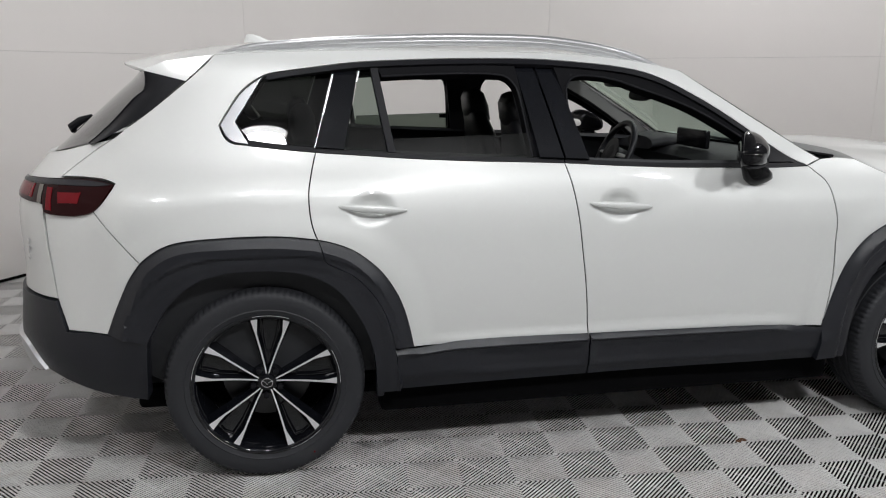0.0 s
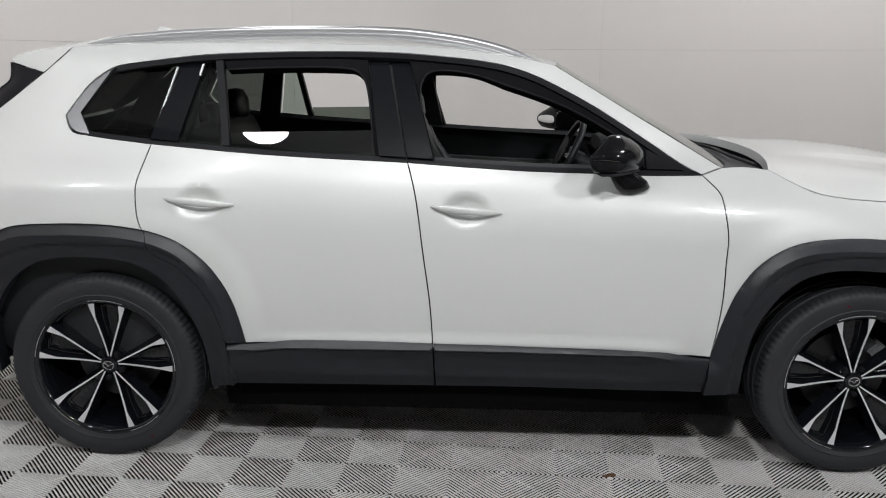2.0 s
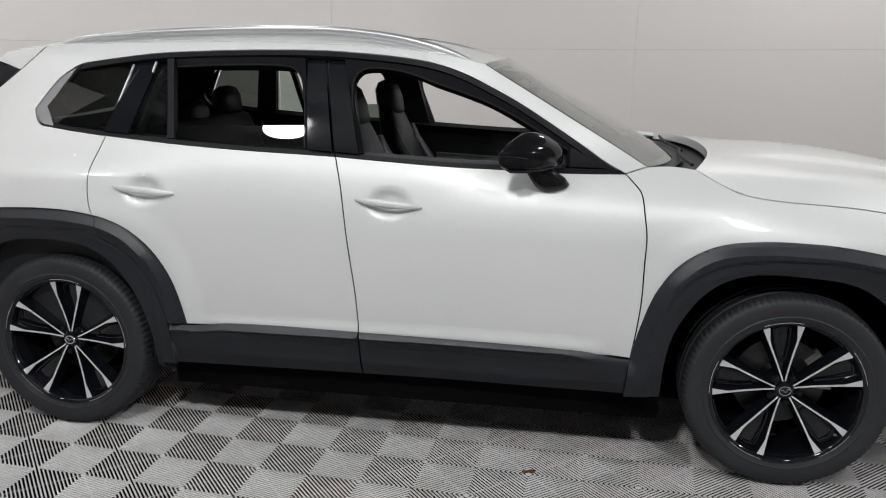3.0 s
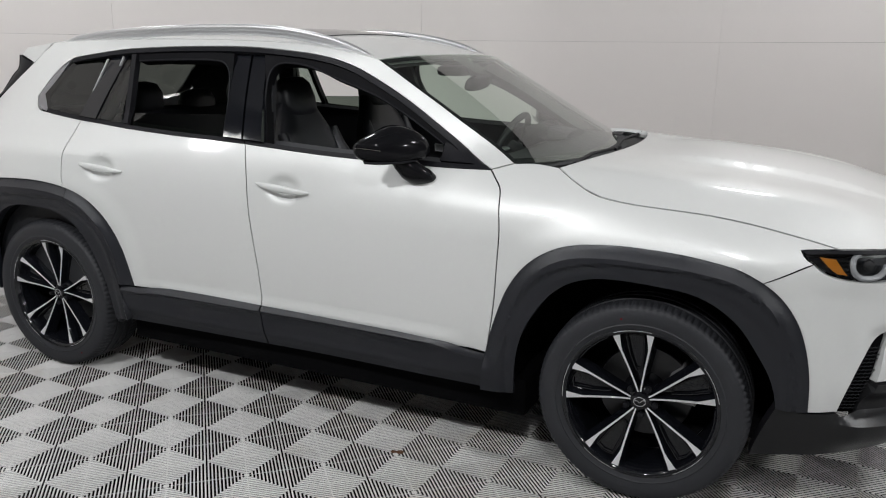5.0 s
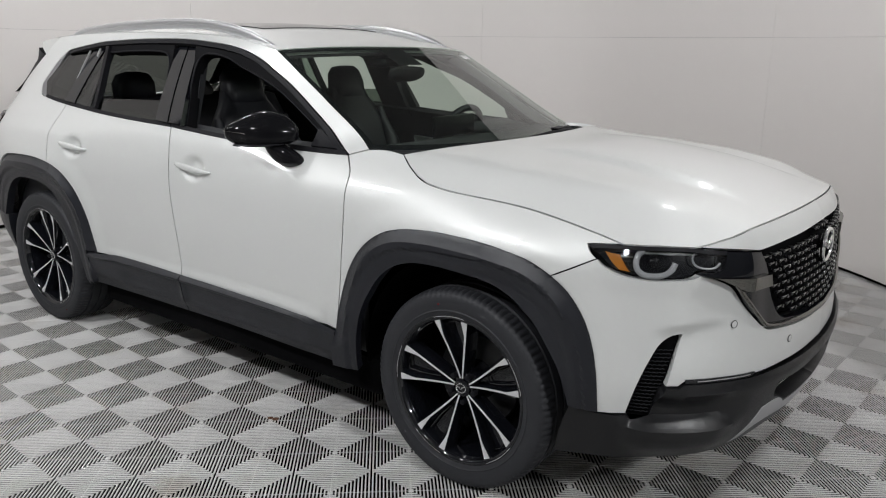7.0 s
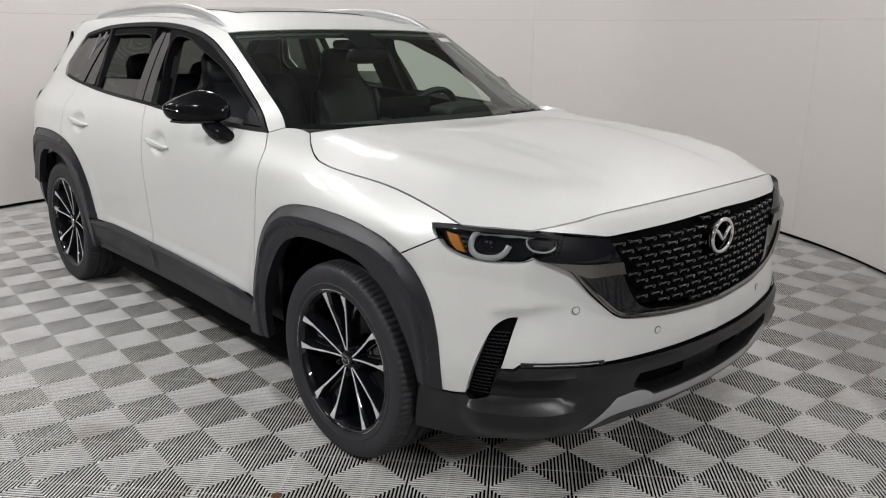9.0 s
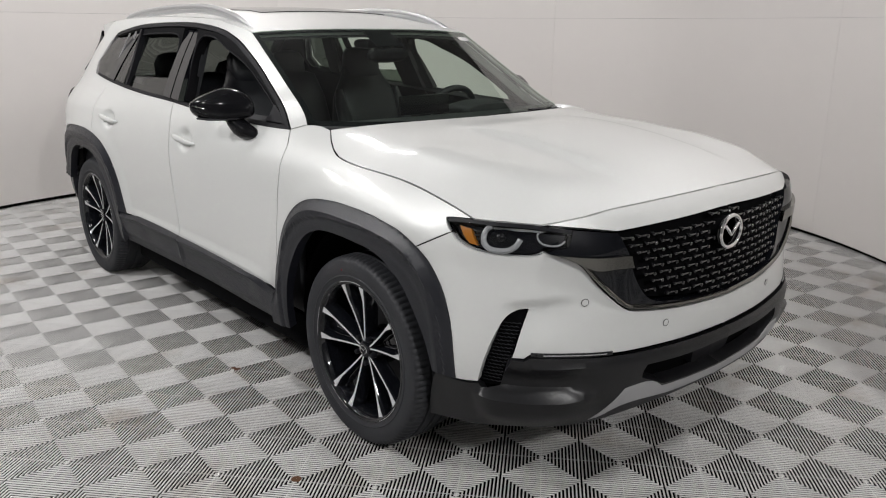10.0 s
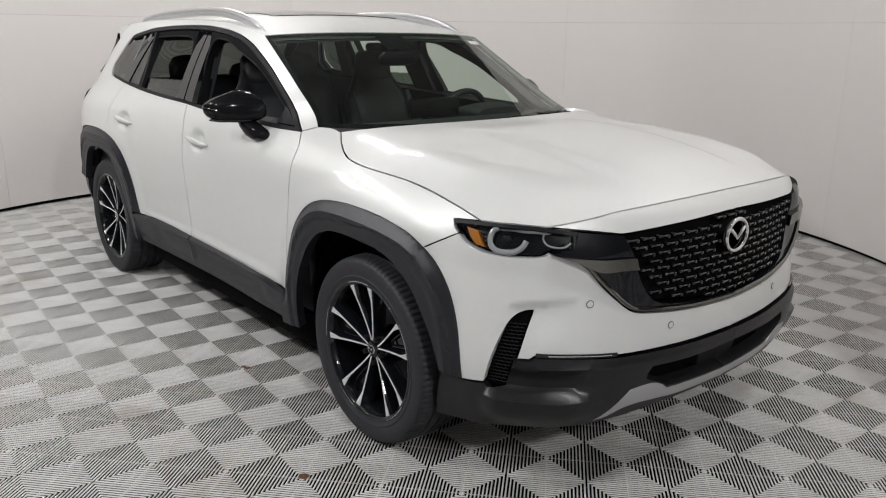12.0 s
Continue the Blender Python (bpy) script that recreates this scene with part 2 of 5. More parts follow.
def sheet(poly, f, out=0.0, depth=.025, gap=.0024, step=.03, open_at=None, back=False, extra=None):
    """A panel: the outline filled with a fine net, laid on the surface f(a, b, out), with its edges turned in by depth.
    open_at(points) marks edge points with no turned edge (the car's middle line)."""
    edge = shrunk(poly, gap)
    if open_at is not None:
        keep = open_at(poly)
        edge[keep] = np.where(np.abs(poly[keep] - edge[keep]) > 0, poly[keep], edge[keep])
    lo, hi = edge.min(0), edge.max(0)
    ga, gb = np.meshgrid(np.arange(lo[0] + step / 2, hi[0], step), np.arange(lo[1] + step / 2, hi[1], step))
    ga = ga + (np.arange(ga.shape[0])[:, None] % 2) * step / 2
    g = np.stack([ga.ravel(), gb.ravel()], -1)
    g = g[within(edge, g)]
    if len(g):
        far = np.min(np.hypot(g[:, None, 0] - edge[None, :, 0], g[:, None, 1] - edge[None, :, 1]), axis=1)
        g = g[far > step * .45]
    if extra is not None:
        x = extra[within(edge, extra)]
        x = x[np.min(np.hypot(x[:, None, 0] - edge[None, :, 0], x[:, None, 1] - edge[None, :, 1]), axis=1) > step * .3]
        g = g[np.min(np.hypot(g[:, None, 0] - x[None, :, 0], g[:, None, 1] - x[None, :, 1]), axis=1) > step * .6]
        g = np.concatenate([g, x])
    pts = np.concatenate([edge, g])
    n = len(edge)
    got = delaunay_2d_cdt([Vector(p) for p in pts], [(i, (i + 1) % n) for i in range(n)], [], 1, 1e-6)
    ab = np.array([tuple(v) for v in got[0]])
    tris = [tuple(t) for t in got[2]]
    o = out(ab[:, 0], ab[:, 1]) if callable(out) else np.full(len(ab), float(out))
    top = f(ab[:, 0], ab[:, 1], o)
    k = np.array(tris)
    fn = np.cross(top[k[:, 1]] - top[k[:, 0]], top[k[:, 2]] - top[k[:, 0]])
    nor = np.zeros_like(top)
    for c in range(3):
        np.add.at(nor, k[:, c], fn)
    low = top - depth * nor / np.maximum(np.linalg.norm(nor, axis=1), 1e-12)[:, None]
    count = {}
    for t in tris:
        for k in range(3):
            count[(t[k], t[(k + 1) % 3])] = 1
    rim = [e for e in count if (e[1], e[0]) not in count]
    if open_at is not None:
        mark = open_at(ab)
        rim = [e for e in rim if not (mark[e[0]] and mark[e[1]])]
    used = sorted({i for e in rim for i in e})
    m = {v: len(top) + k for k, v in enumerate(used)}
    verts = np.concatenate([top, low[used]]) if used else top
    faces = tris + [(j, i, m[i], m[j]) for i, j in rim]
    if back:
        b0 = len(verts)
        verts = np.concatenate([verts, low])
        faces += [tuple(b0 + i for i in reversed(t)) for t in tris]
    return verts, faces


def on_shell(u, z, o):
    return shell(u, z, o)


U_FRONT, U_REAR = PLAN_U[-1], PLAN_U[0]


def at_front(p):
    return p[:, 0] > U_FRONT - 1e-3


def at_rear(p):
    return p[:, 0] < U_REAR + 1e-3


def both(shape):
    return joined(shape, flipped(shape))


def tube(path, radius, sides=10, flat=(1, 1), up=(0, 0, 1), closed=False, caps=True):
    """A round or flattened bar along a path; radius may vary."""
    p = np.array(path, float)
    r = np.broadcast_to(radius, len(p))
    vs = []
    for i in range(len(p)):
        a, b = (p[i - 1], p[(i + 1) % len(p)]) if closed else (p[max(i - 1, 0)], p[min(i + 1, len(p) - 1)])
        t = (b - a) / np.linalg.norm(b - a)
        s = np.cross(t, up)
        s /= np.linalg.norm(s) + 1e-9
        w = np.cross(s, t)
        for k in range(sides):
            c = 2 * math.pi * k / sides
            vs.append(p[i] + r[i] * (math.cos(c) * flat[0] * s + math.sin(c) * flat[1] * w))
    n, m = len(p), sides
    fs = [(i * m + k, i * m + (k + 1) % m, ((i + 1) % n) * m + (k + 1) % m, ((i + 1) % n) * m + k) for i in range(n if closed else n - 1) for k in range(m)]
    if caps and not closed:
        fs += [tuple(reversed(range(m))), tuple((n - 1) * m + k for k in range(m))]
    return np.array(vs), fs


def lathe(profile, n=64, axis="y"):
    """A ring turned from (radius, along) pairs."""
    vs, k = [], len(profile)
    for i in range(n):
        a = 2 * math.pi * i / n
        for r, y in profile:
            vs.append((r * math.cos(a), y, r * math.sin(a)))
    fs = [(i * k + j, i * k + j + 1, ((i + 1) % n) * k + j + 1, ((i + 1) % n) * k + j) for i in range(n) for j in range(k - 1)]
    return np.array(vs), fs


def box(lo, hi, bevel=.01, taper=1.0, seg=2):
    bm = bmesh.new()
    bmesh.ops.create_cube(bm, size=1)
    lo, hi = Vector(lo), Vector(hi)
    for v in bm.verts:
        k = taper if v.co.z > 0 else 1.0
        v.co = Vector(((lo[i] + hi[i]) / 2 + v.co[i] * (hi[i] - lo[i]) * (k if i < 2 else 1)) for i in range(3))
    if bevel:
        bmesh.ops.bevel(bm, geom=bm.edges[:], offset=bevel, segments=seg, profile=.5, affect="EDGES")
    bm.verts.index_update()
    shape = np.array([v.co[:] for v in bm.verts]), [tuple(v.index for v in f.verts) for f in bm.faces]
    bm.free()
    return shape


def pillow(sections, sides=20, power=2.6, caps=True):
    """A soft body through cross-sections (centre, half-width along y, half-depth, depth direction)."""
    vs = []
    for c, hw, hd, way in sections:
        way = np.array(way, float) / np.linalg.norm(way)
        for k in range(sides):
            a = 2 * math.pi * k / sides
            ca, sa = math.cos(a), math.sin(a)
            y = math.copysign(abs(ca) ** (2 / power), ca) * hw
            d = math.copysign(abs(sa) ** (2 / power), sa) * hd
            vs.append(np.array(c, float) + (0, y, 0) + way * d)
    n = len(sections)
    fs = [(i * sides + k, i * sides + (k + 1) % sides, (i + 1) * sides + (k + 1) % sides, (i + 1) * sides + k) for i in range(n - 1) for k in range(sides)]
    if caps:
        fs += [tuple(reversed(range(sides))), tuple((n - 1) * sides + k for k in range(sides))]
    return np.array(vs), fs


# ---- the hall and the round booth ----
def plain(name, verts, faces, mat, label, category):
    return tagged(part(name, (verts, faces), mat, smooth=False), label, category, kind="structure")


def slab(lo, hi):
    return box(lo, hi, bevel=0)


for name, lo, hi in (("wall_north", (-7.2, 6.0, 0), (7.2, 6.2, 3.95)), ("wall_south", (-7.2, -7.2, 0), (7.2, -7.0, 3.95)),
                     ("wall_west", (-7.2, -7.0, 0), (-7.0, 6.0, 3.95)), ("wall_east", (7.0, -7.0, 0), (7.2, 6.0, 3.8))):
    plain(name, *slab(lo, hi), HALL, "plain dark grey painted hall wall", "wall")
plain("ceiling", *slab((-7.2, -7.2, 3.95), (7.2, 6.2, 4.05)), HALL_CEIL, "plain dark hall ceiling", "ceiling")

BOOTH, RADIUS, SEAM = (-.327, .234), 3.59, 1.615


def wall_piece(a0, a1, z0, z1, thick=.06, n=18):
    vs = []
    for r in (RADIUS, RADIUS + thick):
        for z in (z0, z1):
            for k in range(n + 1):
                a = radians(a0 + (a1 - a0) * k / n)
                vs.append((BOOTH[0] + r * math.cos(a), BOOTH[1] + r * math.sin(a), z))
    m = n + 1
    q = lambda r, z, k: (r * 2 + z) * m + k
    fs = []
    for k in range(n):
        fs += [(q(0, 0, k), q(0, 1, k), q(0, 1, k + 1), q(0, 0, k + 1)), (q(1, 0, k), q(1, 0, k + 1), q(1, 1, k + 1), q(1, 1, k)),
               (q(0, 1, k), q(1, 1, k), q(1, 1, k + 1), q(0, 1, k + 1)), (q(0, 0, k), q(0, 0, k + 1), q(1, 0, k + 1), q(1, 0, k))]
    for k in (0, n):
        f = (q(0, 0, k), q(1, 0, k), q(1, 1, k), q(0, 1, k))
        fs.append(f if k == 0 else f[::-1])
    return np.array(vs), fs


booth_wall = tagged(part("wall_booth", wall_piece(3, 223, .0, 3.7, .05, 90), WALL_DARK), "dark backing of the round white photo booth wall", "wall", kind="structure")
for v in booth_wall.data.vertices:
    r = math.hypot(v.co.x - BOOTH[0], v.co.y - BOOTH[1])
    k = (r + .045) / r
    v.co.x, v.co.y = BOOTH[0] + (v.co.x - BOOTH[0]) * k, BOOTH[1] + (v.co.y - BOOTH[1]) * k
edges = [3, 21.4, 66.2, 111, 155.8, 200.6, 223]
for a0, a1 in zip(edges, edges[1:]):
    for z0, z1 in ((.035, SEAM - .0007), (SEAM + .0007, 3.7)):
        part("wall_panel", wall_piece(a0 + .012, a1 - .012, z0, z1, .04), WALL, booth_wall, "smooth off-white curved wall panel")

# unseen disc added above the open booth to set reflections in glass and gloss
rim_c = [(BOOTH[0] + (RADIUS + .1) * math.cos(a), BOOTH[1] + (RADIUS + .1) * math.sin(a)) for a in np.linspace(0, 2 * math.pi, 73)[:-1]]
plain("ceiling_booth", np.array([(x, y, z) for z in (3.72, 3.80) for x, y in rim_c]), [tuple(range(71, -1, -1)), tuple(range(72, 144))] + [(k, (k + 1) % 72, 72 + (k + 1) % 72, 72 + k) for k in range(72)], BOOTH_DARK, "unseen round dark disc added over the booth to set reflections", "ceiling")
# added hanging rods and caps; the caps hold light off the ceiling
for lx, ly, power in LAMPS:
    lamp_ob = thing("ceiling_lamp", "unseen globe lamp, most of them added as fill light", "lamp", (lx, ly, 3.25), group="ceiling lamps")
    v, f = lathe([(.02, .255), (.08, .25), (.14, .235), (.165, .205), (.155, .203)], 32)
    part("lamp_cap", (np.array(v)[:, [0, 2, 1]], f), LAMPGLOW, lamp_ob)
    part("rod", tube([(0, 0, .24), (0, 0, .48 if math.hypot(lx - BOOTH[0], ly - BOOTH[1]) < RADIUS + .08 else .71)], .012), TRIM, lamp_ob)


# ---- the car ----
car = thing("car", "pearl white crossover car with black cladding parked on ribbed tiles", "car")
WB = 1.4075                                    # half the wheelbase

DLO_TOP = [(-1.544, 1.300), (-1.509, 1.354), (-1.466, 1.411), (-1.414, 1.452), (-1.366, 1.476), (-1.278, 1.491), (-1.175, 1.505), (-1.067, 1.518),
           (-.961, 1.526), (-.65, 1.538), (-.34, 1.538), (-.125, 1.524), (-.02, 1.513), (.084, 1.495), (.191, 1.461), (.299, 1.411), (.408, 1.354),
           (.518, 1.288), (.627, 1.219), (.733, 1.151), (.800, 1.119)]
BELT_REAR = [(-1.203, 1.205), (-1.05, 1.194), (-.909, 1.183), (-.646, 1.168), (-.359, 1.157), (-.266, 1.153)]
BELT_FRONT = [(-.266, 1.153), (-.029, 1.139), (.18, 1.129), (.414, 1.123), (.61, 1.117), (.800, 1.119)]
REAR_GAP = [(-1.21, .91), (-1.228, .965), (-1.235, 1.064), (-1.225, 1.121), (-1.203, 1.205)]
MID_GAP = [(-.266, 1.153), (-.237, 1.043), (-.204, .818), (-.18, .644), (-.167, .474)]
FRONT_GAP = [(.800, 1.119), (.828, 1.092), (.857, 1.060), (.872, .985), (.882, .910), (.880, .820), (.876, .660), (.852, .466)]
ROOF_EDGE = [(.268, 1.498), (.15, 1.522), (0, 1.543), (-.12, 1.555), (-.65, 1.570), (-1.3, 1.560), (-1.566, 1.545)]
SCREEN_EDGE = [(.878, 1.143), (.268, 1.498)]
GATE_EDGE = [(-1.566, 1.545), (-1.664, 1.449), (-1.797, 1.346), (-1.958, 1.253), (-2.149, 1.125)]
FLARE_R_TOP = [(-1.809, .843), (-1.75, .888), (-1.696, .910), (-1.645, .919), (-1.543, .926), (-1.443, .929), (-1.325, .925), (-1.21, .91)]
FLARE_R_DOOR = [(-1.21, .91), (-1.148, .893), (-1.09, .868), (-1.051, .842), (-.993, .79), (-.946, .726), (-.908, .649), (-.882, .561), (-.865, .481)]
FLARE_R_BACK = [(-1.939, .587), (-1.901, .681), (-1.850, .785), (-1.809, .843)]
FLARE_R_GAP = [(-1.21, .91), (-1.194, .864), (-1.184, .830), (-1.153, .811), (-1.094, .780), (-1.037, .726), (-.98, .639), (-.954, .562), (-.937, .490)]
ARCH_R = [(-1.002, .304), (-1.012, .449), (-1.028, .518), (-1.064, .607), (-1.12, .695), (-1.177, .748), (-1.255, .786), (-1.354, .803), (-1.454, .806),
          (-1.55, .798), (-1.65, .760), (-1.726, .690), (-1.78, .604), (-1.806, .553)]
FLARE_F_TOP = [(.852, .466), (.882, .590), (.927, .717), (.992, .812), (1.078, .875), (1.161, .903), (1.304, .917), (1.403, .916), (1.5, .911), (1.6, .898), (1.69, .879), (1.757, .846)]
FLARE_F_NOSE = [(1.757, .846), (1.81, .806), (1.858, .746), (1.888, .685), (1.916, .577), (1.928, .436)]
ARCH_F = [(.964, .328), (.974, .484), (.996, .577), (1.032, .648), (1.085, .721), (1.148, .771), (1.231, .800), (1.312, .807), (1.431, .802), (1.546, .789),
          (1.621, .761), (1.698, .704), (1.757, .626), (1.809, .537), (1.836, .439)]
HOOD_SIDE = [(1.047, 1.139), (1.12, 1.101), (1.2, 1.067), (1.3, 1.050), (1.4, 1.042), (1.5, 1.036), (1.6, 1.028), (1.73, 1.011), (1.86, .988), (1.966, .965)]
HOOD_NOSE = [(1.966, .965), (2.086, .967), (2.198, .963)]
HOOD_FRONT = [(2.198, .963), (2.372, .987), (2.44, .997), (2.6, 1.006), (2.747, 1.012), (U_FRONT, 1.016)]
GRILLE_TOP = [(U_FRONT, .952), (2.861, .948), (2.582, .938), (2.455, .933)]
GRILLE_SIDE = [(2.455, .933), (2.475, .900), (2.502, .858), (2.522, .801), (2.546, .752), (2.582, .709), (2.632, .688)]
GRILLE_FOOT = [(2.632, .688), (2.86, .662), (U_FRONT, .656)]
MASK_FOOT = [(U_FRONT, .641), (2.713, .653), (2.56, .669), (2.501, .681), (2.468, .700), (2.385, .773), (2.324, .840), (2.268, .867), (2.208, .885)]
LAMP_FOOT = [(2.208, .885), (2.181, .873), (2.095, .869), (2.042, .871), (1.984, .877), (1.93, .893), (1.895, .918)]
LIP = [(2.175, .562), (2.278, .558), (2.441, .548), (2.591, .542), (2.876, .537), (U_FRONT, .537)]


def ramp(x, lo, hi):
    s = np.clip((x - lo) / (hi - lo), 0, 1)
    return s * s * (3 - 2 * s)


def arch_rho(u, z):
    """About 1 along the outer edge of each wheel-arch flare, more outside it."""
    e = np.full(np.shape(u), 9.0)
    for w in (-WB, WB):
        e = np.minimum(e, ((np.abs(u - w) / .545) ** 3 + (np.maximum(z - .36, 0) / .563) ** 3) ** (1 / 3))
    return e


CREASE = 1.062
HANDLES = [(-1.012, 1.008), (-.052, .990)]


def skin(u, z):
    """How far the white skin stands off the base surface: swell at the arches, a step out to the sill, hollow behind each handle."""
    o = .011 * ramp(arch_rho(u, z), 1.16, 1.0)
    o = o + .011 * np.clip((.524 - z) / .030, 0, 1) * np.clip((u + .84) / .14, 0, 1) * np.clip((.78 - u) / .14, 0, 1)
    for hu, hz in HANDLES:
        r = np.sqrt(((u - hu) / .092) ** 2 + ((z - hz) / .060) ** 2)
        o = o - .024 * ramp(r, 1.0, .30)
    # the shoulder crease that runs forward from the tail light and dies out in the rear door
    o = o + .014 * np.where(z > CREASE, np.exp(-(z - CREASE) / .04), ramp(z, .60, .95)) * ramp(u, -2.02, -1.85) * ramp(u, -.75, -1.25)
    # the scoop that runs from the corner vent towards the plate
    fold = .728 + (u - 2.166) * .10
    o = o - .013 * ramp(z, fold + .008, fold - .020) * ramp(z, fold - .15, fold - .03) * ramp(u, 2.06, 2.14) * ramp(u, 2.37, 2.20)
    return o


FLARE_EDGES = [(WB, smooth_run(FLARE_F_TOP, .005)), (WB, smooth_run(FLARE_F_NOSE, .005)), (-WB, smooth_run(FLARE_R_BACK, .005)), (-WB, smooth_run(FLARE_R_TOP, .005)), (-WB, smooth_run(FLARE_R_DOOR, .005))]
EDGE_PTS = np.concatenate([e for _, e in FLARE_EDGES])


def band(z):
    """Width of the sloping outer band of a flare: even over the wheel, broader still at its feet."""
    return .060 - .022 * ramp(z, .60, .86)


def flare(u, z):
    r = arch_rho(u, z)
    d = np.concatenate([np.min(np.hypot(a[:, None] - EDGE_PTS[None, :, 0], b[:, None] - EDGE_PTS[None, :, 1]), axis=1) for a, b in zip(np.array_split(u, 8), np.array_split(z, 8))])
    return .0125 + .028 * np.clip(d / band(z), 0, 1) - .009 * ramp(r, .895, .875) - .006 * ramp(r, .84, .79)


def sill_ledge(u):
    """Height of the ledge on top of the sill cladding, and how much of it there is: it dies out towards the front wheel."""
    return .496 - .027 * ramp(u, .60, .80) - .012 * ramp(u, -.70, -.86), 1 - .9 * ramp(u, .55, .78)


def sill(u, z):
    top, k = sill_ledge(u)
    o = .014 + (.009 + .012 * k) * ramp(z, top, top - .026) - .007 * k * ramp(z, top - .030, top - .038) - .012 * ramp(z, .375, .32)
    face = ramp(z, .460, .425) * ramp(z, .350, .385)
    return o - .008 * face * np.maximum(ramp(u, -.70, -.55) * ramp(u, -.16, -.20), ramp(u, -.16, -.12) * ramp(u, .72, .58))


def ledge_points(u0, u1):
    """Points along the folds of the sill's ledge."""
    u = np.arange(u0, u1, .012)
    return np.concatenate([np.stack([u, sill_ledge(u)[0] - d], -1) for d in (.013, .026, .030, .038)])


def chin(u, z):
    w = ramp(u, 1.98, 2.08) * ramp(u, 2.42, 2.25)
    o = .010 + w * (.030 * ramp(z, .440, .414) * ramp(z, .28, .37) - .028 * ramp(z, .41, .445) * ramp(z, .53, .48))
    return o + .012 * ramp(z, .545, .515) * ramp(u, 2.1, 2.3)


def side(name, poly, mat, parent=(None, None), label="", out=0.0, depth=.02, step=.03, gap=.0024, weld=0, back=False, on=None, extra=None, sharp=38):
    """The same panel on the right and on the left of the car."""
    shape = sheet(poly, on or on_shell, out, depth, gap, step, back=back, extra=extra)
    a = part(name, shape, mat, parent[0] or car, label, sharp=sharp)
    b = part(name, flipped(shape), mat, parent[1] or car, label, sharp=sharp)
    return a, b


def pane(poly, inset=0.0):
    """The evenly curved surface that all side panes and their pillars share, set to the body round one outline."""
    p = shell(poly[:, 0], poly[:, 1])
    lean = lambda z: .51 * (z - 1.232) + (z - 1.232) ** 2 / 3.2
    c = np.mean(p[:, 1] - lean(poly[:, 1])) + inset
    return lambda u, z, o: np.stack([u + np.mean(p[:, 0] - poly[:, 0]), c + lean(z) - o, z], -1)


def middle(name, poly, mat, label="", out=0.0, depth=.02, step=.03, rear=False, parent=None, gap=.0024, sharp=38):
    shape = sheet(poly, on_shell, out, depth, gap, step, open_at=at_rear if rear else at_front)
    return part(name, both(shape), mat, parent or car, label, weld=.0006, sharp=sharp)


# white skin of the sides
body_side = side("body_side", outline([(-1.203, 1.205), (-1.433, 1.230), (-1.510, 1.245), (-1.544, 1.300)], DLO_TOP, [(.800, 1.119), (.878, 1.143)], SCREEN_EDGE,
                 ROOF_EDGE, GATE_EDGE, [(-2.149, 1.125), (-1.959, 1.121), (-1.90, 1.108)], [(-1.90, 1.108), (-1.934, 1.054), (-1.975, 1.015)],
                 [(-1.975, 1.015), (-1.902, .941), (-1.809, .843)], FLARE_R_TOP, REAR_GAP), PAINT, out=skin, step=.025, label="pearl white quarter panel and roof pillars", extra=np.array([(u, CREASE) for u in np.arange(-1.89, -1.22, .012)]))
FOLD = np.array([(u, .531) for u in np.arange(-.8, .76, .011)] + [(u, CREASE) for u in np.arange(-1.22, -.75, .011)])      # the creases over the sills and at the shoulder
rear_door = side("rear_door", outline(BELT_REAR, MID_GAP, [(-.167, .474), (-.865, .481)], FLARE_R_DOOR[::-1], REAR_GAP), PAINT, out=skin, step=.013, extra=FOLD)
front_door = side("front_door", outline(BELT_FRONT, FRONT_GAP, [(.852, .466), (.2, .468), (-.167, .474)], MID_GAP[::-1]), PAINT, out=skin, step=.013, extra=FOLD)
side("front_fender", outline(FRONT_GAP[::-1], [(.800, 1.119), (.878, 1.143)], [(.878, 1.143), (.96, 1.147), (1.047, 1.139)], HOOD_SIDE, [(1.966, .965), (1.858, .955)],
     [(1.858, .955), (1.872, .934), (1.895, .918)], [(1.895, .918), (1.757, .846)], FLARE_F_TOP[::-1]), PAINT, out=skin, step=.022)
front_bumper = middle("front_bumper", outline([(1.895, .918), (1.757, .846)], FLARE_F_NOSE, [(1.928, .436), (2.015, .450)],
                      [(2.015, .450), (2.040, .540), (2.070, .620), (2.102, .678), (2.136, .699), (2.166, .704)], [(2.166, .704), (2.146, .646), (2.121, .549)],
                      [(2.121, .549), (2.158, .549)], [(2.158, .549), (2.175, .562)], LIP, [(U_FRONT, .537), (U_FRONT, .641)], MASK_FOOT, LAMP_FOOT), PAINT, out=skin, step=.013, depth=.03)
middle("nose_panel", outline(HOOD_FRONT, [(U_FRONT, 1.016), (U_FRONT, .952)], GRILLE_TOP, [(2.455, .933), (2.363, .946), (2.271, .956), (2.198, .963)]), PAINT, step=.02, depth=.03)
side("rear_bumper_corner", outline([(-1.809, .843), (-1.902, .941), (-1.975, 1.015)], [(-1.975, 1.015), (-2.03, 1.0), (-2.126, .999), (-2.19, 1.0)], [(-2.19, 1.0), (-2.137, .70)],
     [(-2.137, .70), (-2.094, .591)], [(-2.094, .591), (-1.939, .587)], FLARE_R_BACK), PAINT, out=skin, step=.025)


def gate_out(u, z):
    """The swell of the tailgate towards its middle."""
    return .040 * ramp(u, -2.24, -2.80) * ramp(z, .72, 1.02)


